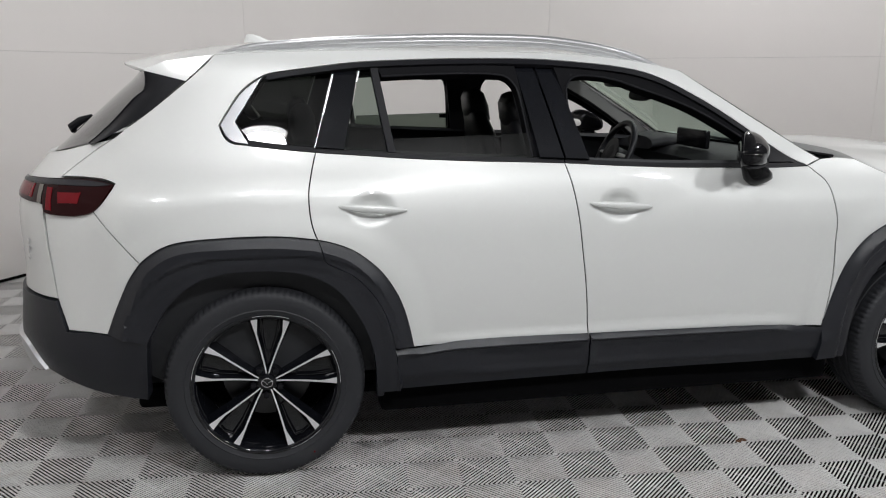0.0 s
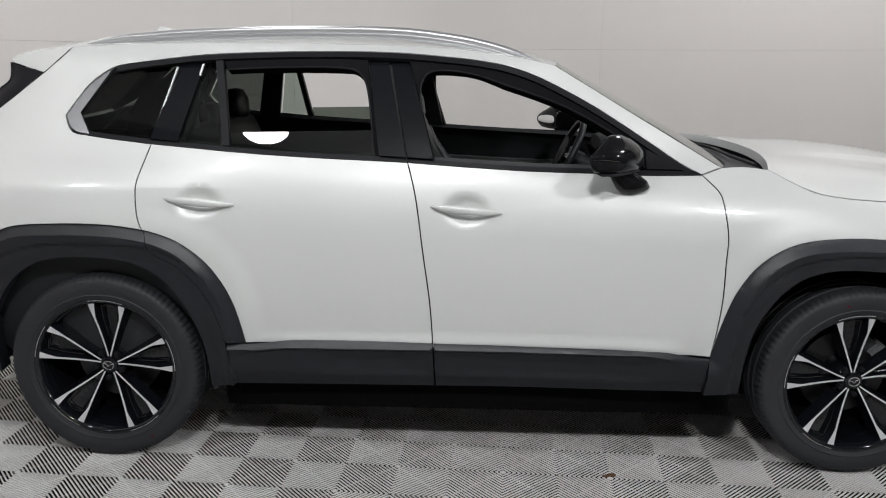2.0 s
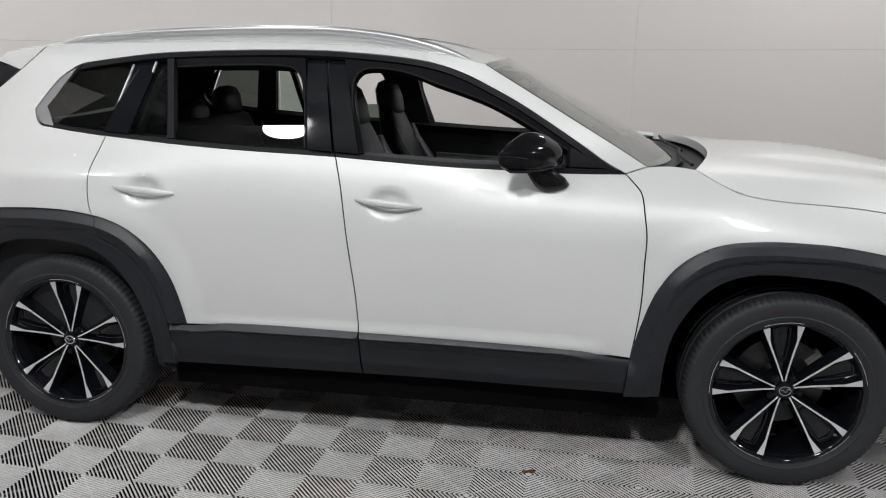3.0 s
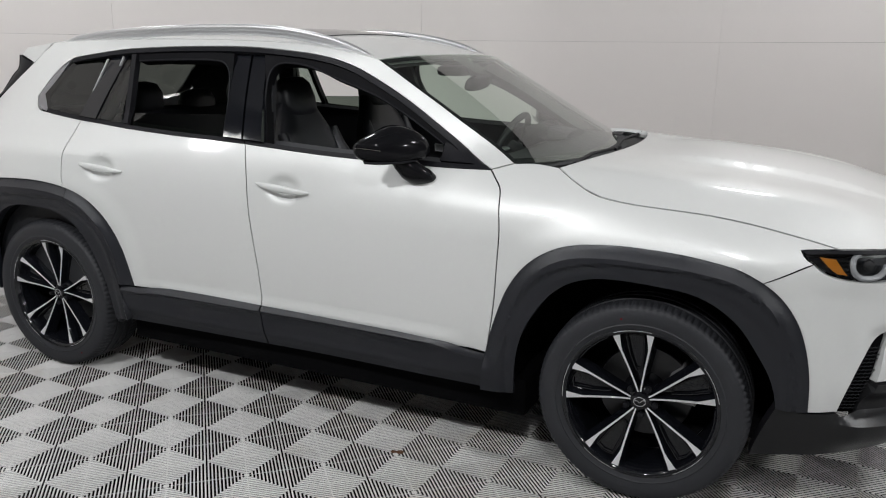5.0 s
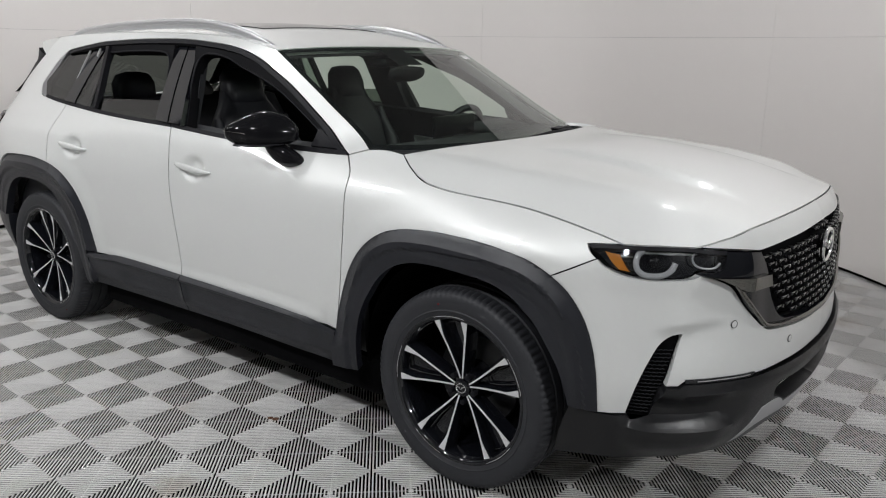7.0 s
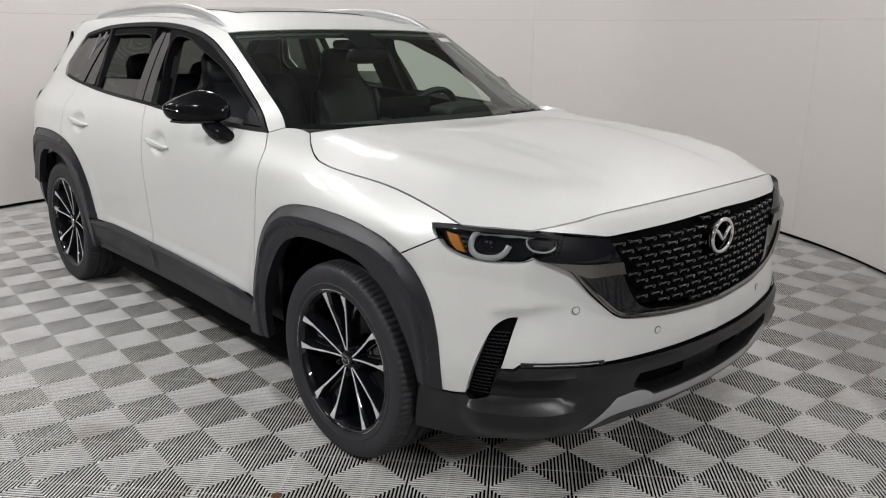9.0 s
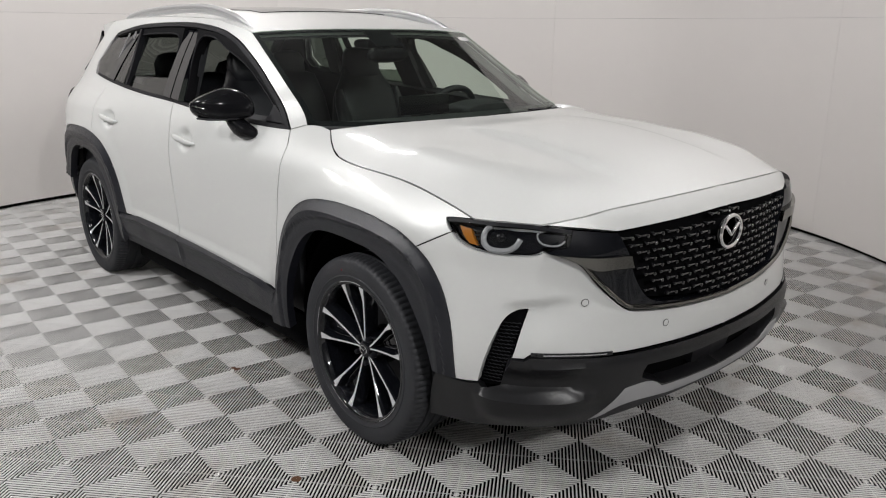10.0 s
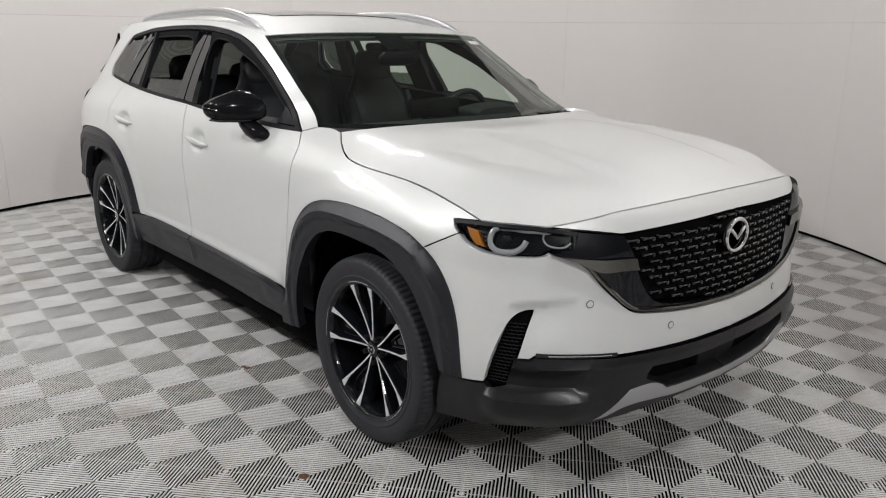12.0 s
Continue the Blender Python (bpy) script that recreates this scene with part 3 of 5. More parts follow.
tailgate = middle("tailgate", outline([(-1.958, 1.253), (-2.149, 1.125)], [(-2.149, 1.125), (-2.205, 1.02), (-2.19, .95), (-2.137, .70)], [(-2.137, .70), (U_REAR, .70)], [(U_REAR, .70), (U_REAR, 1.185)],
                  [(U_REAR, 1.185), (-2.5, 1.19), (-2.25, 1.21), (-2.05, 1.235), (-1.958, 1.253)]), PAINT, rear=True, out=gate_out, step=.025)

# rear window between two black fins
fin_v = [0, .4, .75, .9, 1]
fin_front = spline(fin_v, np.array([(-1.975, -.712, 1.232), (-1.84, -.705, 1.305), (-1.74, -.690, 1.375), (-1.70, -.682, 1.412), (-1.655, -.672, 1.451)]))
fin_back = spline(fin_v, np.array([(-1.995, -.660, 1.233), (-1.91, -.655, 1.308), (-1.828, -.645, 1.395), (-1.792, -.640, 1.430), (-1.791, -.630, 1.486)]))


def on_rear_glass(v, s, o):
    e = fin_back(v)
    c = np.stack([-2.245 + .375 * v, 0 * v, 1.165 + .330 * v], -1)
    k = (np.abs(s) ** 2.4)[:, None]
    p = c * (1 - k) + e * k
    p[:, 1] = -e[:, 1] * s
    return p + np.stack([-.6 * o, 0 * o, .8 * o], -1)


def net(f, a0, a1, b0, b1, na, nb):
    a, b = np.meshgrid(np.linspace(a0, a1, na), np.linspace(b0, b1, nb), indexing="ij")
    return f(a.ravel(), b.ravel(), np.zeros(a.size)), [(i * nb + j, i * nb + j + 1, (i + 1) * nb + j + 1, (i + 1) * nb + j) for i in range(na - 1) for j in range(nb - 1)]


part("rear_window", net(on_rear_glass, 0, 1, -1, 1, 16, 30), DEEP, tailgate, "dark tinted rear window")
fin_v2, fin_t = np.meshgrid(np.linspace(0, 1, 24), np.linspace(0, 1, 6), indexing="ij")
fin_p = fin_front(fin_v2.ravel()) * (1 - fin_t.ravel()[:, None]) + fin_back(fin_v2.ravel()) * fin_t.ravel()[:, None] + np.stack([0 * fin_t.ravel(), -.010 * np.sin(math.pi * fin_t.ravel()), 0 * fin_t.ravel()], -1)
fin_s = joined((fin_p, [(i * 6 + j, i * 6 + j + 1, i * 6 + j + 7, i * 6 + j + 6) for i in range(23) for j in range(5)]),
               (np.concatenate([fin_p[5::6], fin_p[5::6] + (.03, .04, -.01)]), [(i, i + 1, 25 + i, 24 + i) for i in range(23)]))
for put in (lambda q: q, flipped):
    part("spoiler_fin", put(fin_s), TRIM, tailgate, "black spoiler fin", sharp=50)
    part("glass_edge", put(tube(fin_p[5::6] + (-.002, -.001, 0), .0022, 6)), TRIM, tailgate)
part("rear_wiper", tube([(-2.195, -.02, 1.232), (-2.20, -.03, 1.250), (-2.16, -.04, 1.278), (-2.11, -.05, 1.300)], [.014, .020, .017, .006], 8), TRIM, tailgate)

# spoiler: a wedge from side to side
rows = []
for s in np.linspace(-1, 1, 33):
    k, m = s * s, abs(s) ** 3
    rows.append([(-1.60 + .05 * k, .632 * s, 1.590 - .044 * k), (-1.77 + .05 * m, .64 * s, 1.562 - .040 * k), (-1.935 + .135 * m, .605 * s, 1.522 - .030 * m), (-1.935 + .137 * m, .604 * s, 1.513 - .028 * m),
                 (-1.89 + .09 * m, .61 * s, 1.493 - .005 * m), (-1.80 + .15 * m, .60 * s + .068 * s * m, 1.468 - .016 * m)])
n = 6
part("spoiler", (np.array(rows).reshape(-1, 3), [(i * n + a, i * n + a + 1, i * n + n + a + 1, i * n + n + a) for i in range(32) for a in range(n - 1)] + [tuple(range(n)), tuple(32 * n + a for a in reversed(range(n)))]), PAINT, tailgate, "pearl white roof spoiler")

# roof, windscreen and hood
roof_at = spline([p[0] for p in ROOF_EDGE[::-1]], [p[1] for p in ROOF_EDGE[::-1]])
crown_at = spline([-1.62, -1.2, -.6, -.1, .13, .31], [1.588, 1.617, 1.627, 1.604, 1.562, 1.516])


def on_roof(x, s, o):
    e = shell(np.clip(x, -1.566, .268), roof_at(np.clip(x, -1.566, .268)))
    k = np.abs(s) ** 2.2
    return np.stack([x, -e[:, 1] * s, crown_at(x) * (1 - k) + e[:, 2] * k + o], -1)


def front_of_roof(s):
    return .310 - .042 * np.abs(s) ** 3.2


roof_poly = np.array([(-1.60 + .034 * s * s, s) for s in np.linspace(1, -1, 60)] + [(x, -1.0) for x in np.linspace(-1.55, .26, 90)]
                     + [(front_of_roof(s), s) for s in np.linspace(-1, 1, 60)] + [(x, 1.0) for x in np.linspace(.26, -1.55, 90)])
roof_poly = roof_poly if np.sum(roof_poly[:, 0] * np.roll(roof_poly[:, 1], -1) - np.roll(roof_poly[:, 0], -1) * roof_poly[:, 1]) > 0 else roof_poly[::-1]
part("roof", sheet(roof_poly, on_roof, 0, .03, .0015, .05), PAINT, car)
part("headliner", sheet(roof_poly, on_roof, -.035, .01, .01, .08), LINER, car)
part("sunroof", sheet(outline([(-.95, -.62), (-.12, -.62)], [(-.12, -.62), (-.08, -.3), (-.07, 0), (-.08, .3), (-.12, .62)], [(-.12, .62), (-.95, .62)], [(-.95, .62), (-.95, -.62)], step=.03), on_roof, .004, .006, 0, .06), GLOSS, car, "dark glass sunroof")


def on_screen(v, s, o):
    """The windscreen: v from its foot to its top, s from side to side."""
    u, z = .878 + (.268 - .878) * v, 1.143 + (1.498 - 1.143) * v
    e = shell(u, z)
    c = np.stack([1.045 + (.310 - 1.045) * v, 0 * v, 1.118 + (1.516 - 1.118) * v], -1)
    k = (np.abs(s) ** (2.0 + v))[:, None]
    p = c * (1 - k) + e * k
    p[:, 1] = -e[:, 1] * s
    b = (.002 * 4 * v * (1 - v) + o)
    return p + np.stack([.45 * b, 0 * b, .89 * b], -1)


def screen_shape(v0, v1, s0, s1, o=0.0, nv=20, ns=40):
    v, s = np.meshgrid(np.linspace(v0, v1, nv), np.linspace(s0, s1, ns), indexing="ij")
    p = on_screen(v.ravel(), s.ravel(), np.full(v.size, o))
    return p, [(i * ns + j, i * ns + j + 1, (i + 1) * ns + j + 1, (i + 1) * ns + j) for i in range(nv - 1) for j in range(ns - 1)]


windscreen = part("windscreen", screen_shape(0, 1, -1, 1), GREENGLASS, car, "clear green-tinted windscreen")
windscreen.visible_shadow = False
frit = joined(screen_shape(.0, .045, -1, 1, -.004, 3), screen_shape(.965, 1.0, -1, 1, -.004, 3), screen_shape(.045, .965, -1, -.965, -.004, 20, 3), screen_shape(.045, .965, .965, 1, -.004, 20, 3),
              screen_shape(.80, .965, -.13, .13, -.004, 6, 8))
part("glass_border", frit, GLOSS, windscreen, "black printed border of the glass")
part("inspection_sticker", screen_shape(.865, .915, .80, .92, .001, 3, 4), STICKER, windscreen, "small white sticker")

# hood: a thin plate drawn through its edge and its crown
edge_pts = [shell(u, z)[0] for u, z in np.concatenate([smooth_run(HOOD_SIDE, .06), smooth_run(HOOD_NOSE, .06)[1:], smooth_run(HOOD_FRONT, .07)[1:]])]
edge_pts = np.array(edge_pts)
hood_back = np.array([(1.174 - .126 * k ** 2.08, -.757 * k, 1.1575 - .0185 * k ** 4) for k in np.linspace(.96, 0, 12)])
ctrl = np.concatenate([edge_pts, hood_back, [(1.45, -.25, 1.149), (1.7, -.25, 1.129), (1.95, -.25, 1.091), (2.12, -.25, 1.053), (1.5, -.52, 1.119), (1.75, -.52, 1.099), (1.98, -.48, 1.066), (1.2, -.695, 1.123), (1.5, -.70, 1.095), (1.78, -.70, 1.069), (2.0, -.66, 1.038)]])
ctrl = np.concatenate([ctrl, ctrl[ctrl[:, 1] < -1e-4] * (1, -1, 1)])


def plate(c):
    d = np.linalg.norm(c[:, None, :2] - c[None, :, :2], axis=-1)
    k = np.where(d > 0, d * d * np.log(np.maximum(d, 1e-9)), 0) + 2e-5 * np.eye(len(c))
    a = np.concatenate([np.ones((len(c), 1)), c[:, :2]], 1)
    w = np.linalg.solve(np.block([[k, a], [a.T, np.zeros((3, 3))]]), np.r_[c[:, 2], 0, 0, 0])

    def f(x, y):
        r = np.hypot(x[:, None] - c[None, :, 0], y[:, None] - c[None, :, 1])
        return np.where(r > 0, r * r * np.log(np.maximum(r, 1e-9)), 0) @ w[:len(c)] + w[-3] + w[-2] * x + w[-1] * y
    return f


hood_z = plate(ctrl)


fold_at = spline([1.0, 1.5, 1.8, 2.0, 2.13, 2.25], [.69, .70, .70, .66, .60, .48])    # the long fold near each edge


def on_hood(x, y, o):
    crease = .010 * np.clip((.345 - np.abs(y)) / .030, 0, 1) * ramp(x, 1.25, 1.55) * ramp(x, 2.20, 1.95)
    d = np.abs(y) - fold_at(x)
    crease = crease + .014 * np.clip(np.minimum(1 + d / .30, 1 - d / .125), 0, 1) * ramp(x, 1.05, 1.6) * ramp(x, 2.20, 2.0)
    return np.stack([x, y, hood_z(x, y) + crease + o], -1)


half = np.concatenate([hood_back[::-1][1:, :2], edge_pts[:, :2]])
hood_poly = np.concatenate([half, half[::-1][1:] * (1, -1), [[1.174, 0]]])
hood_poly = hood_poly if np.sum(hood_poly[:, 0] * np.roll(hood_poly[:, 1], -1) - np.roll(hood_poly[:, 0], -1) * hood_poly[:, 1]) > 0 else hood_poly[::-1]
hood_poly = np.concatenate([smooth_run([a, b], .03)[:-1] for a, b in zip(hood_poly, np.roll(hood_poly, -1, 0))])
part("hood", sheet(hood_poly, on_hood, 0, .035, .0026, .025, extra=np.array([(x, k * y) for x in np.arange(1.1, 2.2, .02) for k in (-1, 1) for y in (float(fold_at(x)), .345, .315)])), PAINT, car)
# dark tube that puts shade into the gap round the hood
part("hood_seal", both(tube(edge_pts + (0, .002, -.007), .0036, 6)), DARK, car)
cowl = []
for k in np.linspace(-1, 1, 25):
    cowl += [(1.24 - .15 * k * k, .74 * k, 1.118 - .02 * k * k), (1.14 - .17 * k * k, .755 * k, 1.098 + .010 * k * k), (1.07 - .18 * k * k, .757 * k, 1.098 + .035 * k * k)]
part("cowl", (np.array(cowl), [(i * 3 + j, i * 3 + j + 1, i * 3 + j + 4, i * 3 + j + 3) for i in range(24) for j in range(2)]), TRIM, car, "black plastic cowl under the windscreen")
for s in (-1, 1):
    part("wiper", tube([(1.06, .60 * s, 1.135), (1.05, .3 * s, 1.138), (1.09, -.05 * s, 1.130)], .007, 6), TRIM, car)

# black cladding
def spread(run, w):
    """An edge of a flare drawn out a little over the white skin, away from its wheel."""
    return [(w + (a - w) * 1.006, .36 + (b - .36) * 1.006) for a, b in run]


def facet_points(w):
    """Points along the inner edge of the sloping band, so that the edge stays crisp."""
    out = []
    for k, e in FLARE_EDGES:
        if k == w:
            way = np.array((w, .42)) - e
            out.append((e + way / np.linalg.norm(way, axis=1)[:, None] * band(e[:, 1])[:, None])[::2])
    return np.concatenate(out)


LAP_TOP, LAP_DOOR = spread(FLARE_R_TOP, -WB), spread(FLARE_R_DOOR, -WB)
side("rear_arch_flare", outline(spread(FLARE_R_BACK, -WB), LAP_TOP, [LAP_TOP[-1]] + FLARE_R_GAP[1:], [(-.937, .490), (-.923, .376), (-.916, .310)], [(-.916, .310), (-1.002, .304)], ARCH_R, [(-1.806, .553), spread(FLARE_R_BACK, -WB)[0]]), CLAD, out=flare, depth=.04, step=.011, gap=.0008, sharp=24, extra=facet_points(-WB))
side("door_arch_flare", outline(LAP_DOOR, [LAP_DOOR[-1], (-.937, .488)], FLARE_R_GAP[:0:-1] + [LAP_DOOR[0]]), CLAD, rear_door, out=flare, depth=.03, step=.011, gap=.0012, sharp=24, extra=facet_points(-WB))
side("rear_sill", outline([(-.937, .488), (-.865, .480), (-.80, .485), (-.70, .496), (-.167, .493)], [(-.167, .493), (-.158, .311)], [(-.158, .311), (-.916, .309)], [(-.916, .309), (-.923, .376), (-.937, .488)]), CLAD, rear_door, out=sill, depth=.04, step=.012, sharp=26, extra=ledge_points(-.84, -.175), label="black sill cladding")
side("front_sill", outline([(-.165, .493), (.2, .490), (.60, .487), (.70, .481), (.79, .467), (.850, .464)], [(.850, .464), (.836, .319)], [(.836, .319), (-.156, .311)], [(-.156, .311), (-.165, .493)]), CLAD, front_door, out=sill, depth=.04, step=.012, sharp=26, extra=ledge_points(-.155, .835), label="black sill cladding")
LAP_NOSE = spread(FLARE_F_NOSE, WB)
side("front_arch_flare", outline(spread(FLARE_F_TOP, WB), LAP_NOSE, [LAP_NOSE[-1], (1.836, .439)], ARCH_F[::-1], [(.964, .328), (.836, .319)], [(.836, .319), spread(FLARE_F_TOP, WB)[0]]), CLAD, out=flare, depth=.04, step=.011, gap=.0008, sharp=24, extra=facet_points(WB))
chin_part = middle("lower_bumper", outline([(1.836, .437), (1.928, .434), (2.015, .447)], [(2.015, .447), (2.025, .436), (2.083, .445)], [(2.083, .445), (2.100, .502), (2.121, .546)],
                   [(2.121, .546), (2.158, .546)], [(2.158, .546), (2.175, .559)], [(a, b - .003) for a, b in LIP], [(U_FRONT, .534), (U_FRONT, .487)], [(U_FRONT, .487), (2.735, .483), (2.575, .488)],
                   [(2.575, .488), (2.559, .450), (2.60, .430), (2.67, .395)], [(2.67, .395), (2.944, .385), (U_FRONT, .385)], [(U_FRONT, .385), (U_FRONT, .325)],
                   [(U_FRONT, .325), (2.74, .322), (2.5, .308), (2.387, .299), (2.21, .295), (1.989, .275), (1.775, .240)], [(1.775, .240), (1.80, .34), (1.836, .437)]), BUMPER, "black lower bumper cladding", out=chin, depth=.05, step=.018)
middle("skid_plate", outline([(2.383, .314), (2.435, .356), (2.494, .423)], [(2.494, .423), (2.604, .424), (2.67, .387)], [(2.67, .387), (2.944, .378), (U_FRONT, .378)], [(U_FRONT, .378), (U_FRONT, .338)],
       [(U_FRONT, .338), (2.738, .341), (2.501, .350), (2.42, .318), (2.383, .314)]), SILVER, "silver painted skid plate", out=.024, depth=.02, step=.02, parent=chin_part)
middle("bumper_opening", outline([(2.36, .53), (U_FRONT, .53)], [(U_FRONT, .53), (U_FRONT, .33)], [(U_FRONT, .33), (2.36, .33)], [(2.36, .33), (2.36, .53)]), DARK, "dark lower air opening", out=-.055, depth=.0, parent=chin_part)
middle("tow_cover", outline([(2.86, .482), (U_FRONT, .482)], [(U_FRONT, .482), (U_FRONT, .395)], [(U_FRONT, .395), (2.875, .395)], [(2.875, .395), (2.86, .482)]), TRIM, out=-.025, depth=.05, parent=chin_part)
rear_chin = middle("rear_bumper", outline([(-1.806, .551), (-1.939, .585), (-2.094, .589)], [(-2.094, .589), (-2.137, .697)], [(-2.137, .697), (-2.3, .697), (U_REAR, .697)], [(U_REAR, .697), (U_REAR, .38)],
                   [(U_REAR, .38), (-2.35, .41), (-2.215, .42), (-2.12, .388), (-2.015, .352), (-1.83, .325)], [(-1.83, .325), (-1.815, .45), (-1.806, .551)]), CLAD, "black rear bumper cladding", out=.012, depth=.05, rear=True)
middle("rear_skid_plate", outline([(-2.22, .425), (-2.30, .50), (-2.36, .52)], [(-2.36, .52), (U_REAR, .52)], [(U_REAR, .52), (U_REAR, .39)], [(U_REAR, .39), (-2.34, .405), (-2.22, .425)]), SILVER, out=.026, depth=.02, rear=True, parent=rear_chin)


# ---- windows and their trims ----
def lower(run, d):
    return [(a, b - d) for a, b in run]


def offset_run(run, d):
    """A run shifted by d to its left."""
    p = np.array(run)
    t = np.gradient(p, axis=0)
    n = np.stack([-t[:, 1], t[:, 0]], -1) / np.hypot(t[:, 0], t[:, 1])[:, None]
    return [tuple(q) for q in p + n * d]


TOP = DLO_TOP[4:]
TOP_IN = offset_run(TOP, -.020)
TOP_IN[-1] = (.768, 1.131)
side("window_top_trim", outline(TOP, [TOP[-1], TOP_IN[-1]], TOP_IN[::-1], [TOP_IN[0], TOP[0]]), TRIM, out=.004, depth=.02, step=.02, gap=.001, label="black window surround")
BELT = [(-1.44, 1.231), (-1.33, 1.218)] + BELT_REAR[:-1]
side("belt_trim_rear", outline(BELT + [(-.268, 1.1535)], [(-.268, 1.1535), (-.270, 1.171)], [(-.270, 1.171)] + [(a, b + .017) for a, b in BELT[::-1]], [(-1.44, 1.248), (-1.44, 1.231)]), TRIM, rear_door, out=.006, depth=.03, step=.02, gap=.001)
side("belt_trim_front", outline([(-.264, 1.1535)] + BELT_FRONT[1:], [(.800, 1.119), (.780, 1.132)], [(.780, 1.132), (.61, 1.134)] + [(a, b + .017) for a, b in BELT_FRONT[3:0:-1]] + [(-.266, 1.171)], [(-.266, 1.171), (-.264, 1.1535)]), TRIM, front_door, out=.006, depth=.03, step=.02, gap=.001)
side("quarter_garnish", outline([(-1.540, 1.300), (-1.506, 1.352), (-1.463, 1.409), (-1.411, 1.450), (-1.368, 1.473)], [(-1.368, 1.473), (-1.386, 1.457)], [(-1.386, 1.457), (-1.436, 1.381), (-1.483, 1.311)],
     [(-1.483, 1.311), (-1.434, 1.234)], [(-1.434, 1.234), (-1.505, 1.249), (-1.540, 1.300)]), GARNISH, out=.003, depth=.02, step=.02, label="satin silver quarter window garnish")
QUARTER = outline([(-1.480, 1.311), (-1.434, 1.381), (-1.382, 1.456)], [(-1.382, 1.456), (-1.277, 1.473), (-1.128, 1.489)], [(-1.128, 1.489), (-1.207, 1.222)], [(-1.207, 1.222), (-1.33, 1.233), (-1.432, 1.246)], [(-1.432, 1.246), (-1.480, 1.311)])
side("quarter_window", QUARTER, DEEP, out=0, depth=.004, step=.03, on=pane(QUARTER, .002), label="dark tinted quarter window")
PILLAR = outline([(-1.126, 1.489), (-1.030, 1.497)], [(-1.030, 1.497), (-1.098, 1.214)], [(-1.098, 1.214), (-1.204, 1.222)], [(-1.204, 1.222), (-1.126, 1.489)])
side("rear_pillar_trim", PILLAR, GLOSS, rear_door, on=pane(PILLAR, -.003), out=0, depth=.03, step=.03)
VENTGLASS = outline([(-1.027, 1.497), (-.983, 1.501)], [(-.983, 1.501), (-.941, 1.203)], [(-.941, 1.203), (-1.094, 1.214)], [(-1.094, 1.214), (-1.027, 1.497)])
side("vent_window", VENTGLASS, VENTTINT, rear_door, on=pane(VENTGLASS, .002), out=.0, depth=.004, step=.03)
side("division_bar", outline([(-.983, 1.502), (-.955, 1.503)], [(-.955, 1.503), (-.911, 1.203)], [(-.911, 1.203), (-.939, 1.203)], [(-.939, 1.203), (-.983, 1.502)]), TRIM, rear_door, out=.004, depth=.03, step=.03, gap=.0005)
PILLAR = outline([(-.424, 1.512), (-.347, 1.516)], [(-.347, 1.516), (-.326, 1.421), (-.270, 1.171)], [(-.270, 1.171), (-.369, 1.176)], [(-.369, 1.176), (-.424, 1.512)])
side("pillar_trim", PILLAR, GLOSS, rear_door, on=pane(PILLAR, -.003), out=0, depth=.03, step=.03)
PILLAR = outline([(-.343, 1.516), (-.267, 1.512)], [(-.267, 1.512), (-.169, 1.166)], [(-.169, 1.166), (-.266, 1.171)], [(-.266, 1.171), (-.322, 1.421), (-.343, 1.516)])
side("pillar_trim", PILLAR, GLOSS, front_door, on=pane(PILLAR, -.003), out=0, depth=.03, step=.03)
# rear door window: frame, and the glass wound most of the way down
side("rear_window_frame", outline([(-.955, 1.503), (-.68, 1.514), (-.424, 1.511)], [(-.424, 1.511), (-.369, 1.176)], [(-.369, 1.176), (-.390, 1.176)], [(-.390, 1.176), (-.418, 1.40), (-.432, 1.441), (-.464, 1.471), (-.525, 1.481)],
     [(-.525, 1.481), (-.73, 1.480), (-.94, 1.470)], [(-.94, 1.470), (-.955, 1.503)]), SHADED_FRAME, rear_door, out=-.010, depth=.05, step=.02, gap=.0005)
GLASS = outline([(-.911, 1.249), (-.728, 1.254), (-.392, 1.264)], [(-.392, 1.264), (-.378, 1.165)], [(-.378, 1.165), (-.925, 1.186)], [(-.925, 1.186), (-.911, 1.249)])
lowered = side("window_glass", GLASS, PRIVACY, rear_door, on=pane(GLASS, .012), out=0, depth=.004, step=.03, label="lowered dark tinted window glass")
part("window_label", box((-.439, .788, 1.232), (-.393, .7895, 1.254), .0003, seg=1), TRIM, rear_door[1], "small dark window label")
OPEN_F = [(-.187, 1.166), (-.226, 1.380), (-.219, 1.443), (-.190, 1.470), (-.127, 1.476), (-.022, 1.461), (.083, 1.427), (.189, 1.393), (.296, 1.354), (.404, 1.301), (.513, 1.239), (.590, 1.193)]
IN_TOP = [p for p in TOP_IN if p[0] > -.25]
side("front_window_frame", outline([(-.267, 1.508), (-.25, 1.508)], [(-.25, 1.508)] + IN_TOP, [IN_TOP[-1], (.612, 1.136)], [(.612, 1.136), (.590, 1.138)], [(.590, 1.138), (.590, 1.193)], OPEN_F[::-1], [(-.187, 1.166), (-.169, 1.166)], [(-.169, 1.166), (-.267, 1.508)]),
     SHADED_FRAME, front_door, out=-.010, depth=.05, step=.02, gap=.0005)
side("mirror_sail", outline([(.600, 1.200), (.612, 1.200)], [(.612, 1.200), (.728, 1.136)], [(.728, 1.136), (.600, 1.138)], [(.600, 1.138), (.600, 1.200)]), TRIM, front_door, out=.006, depth=.02, step=.02, gap=0)
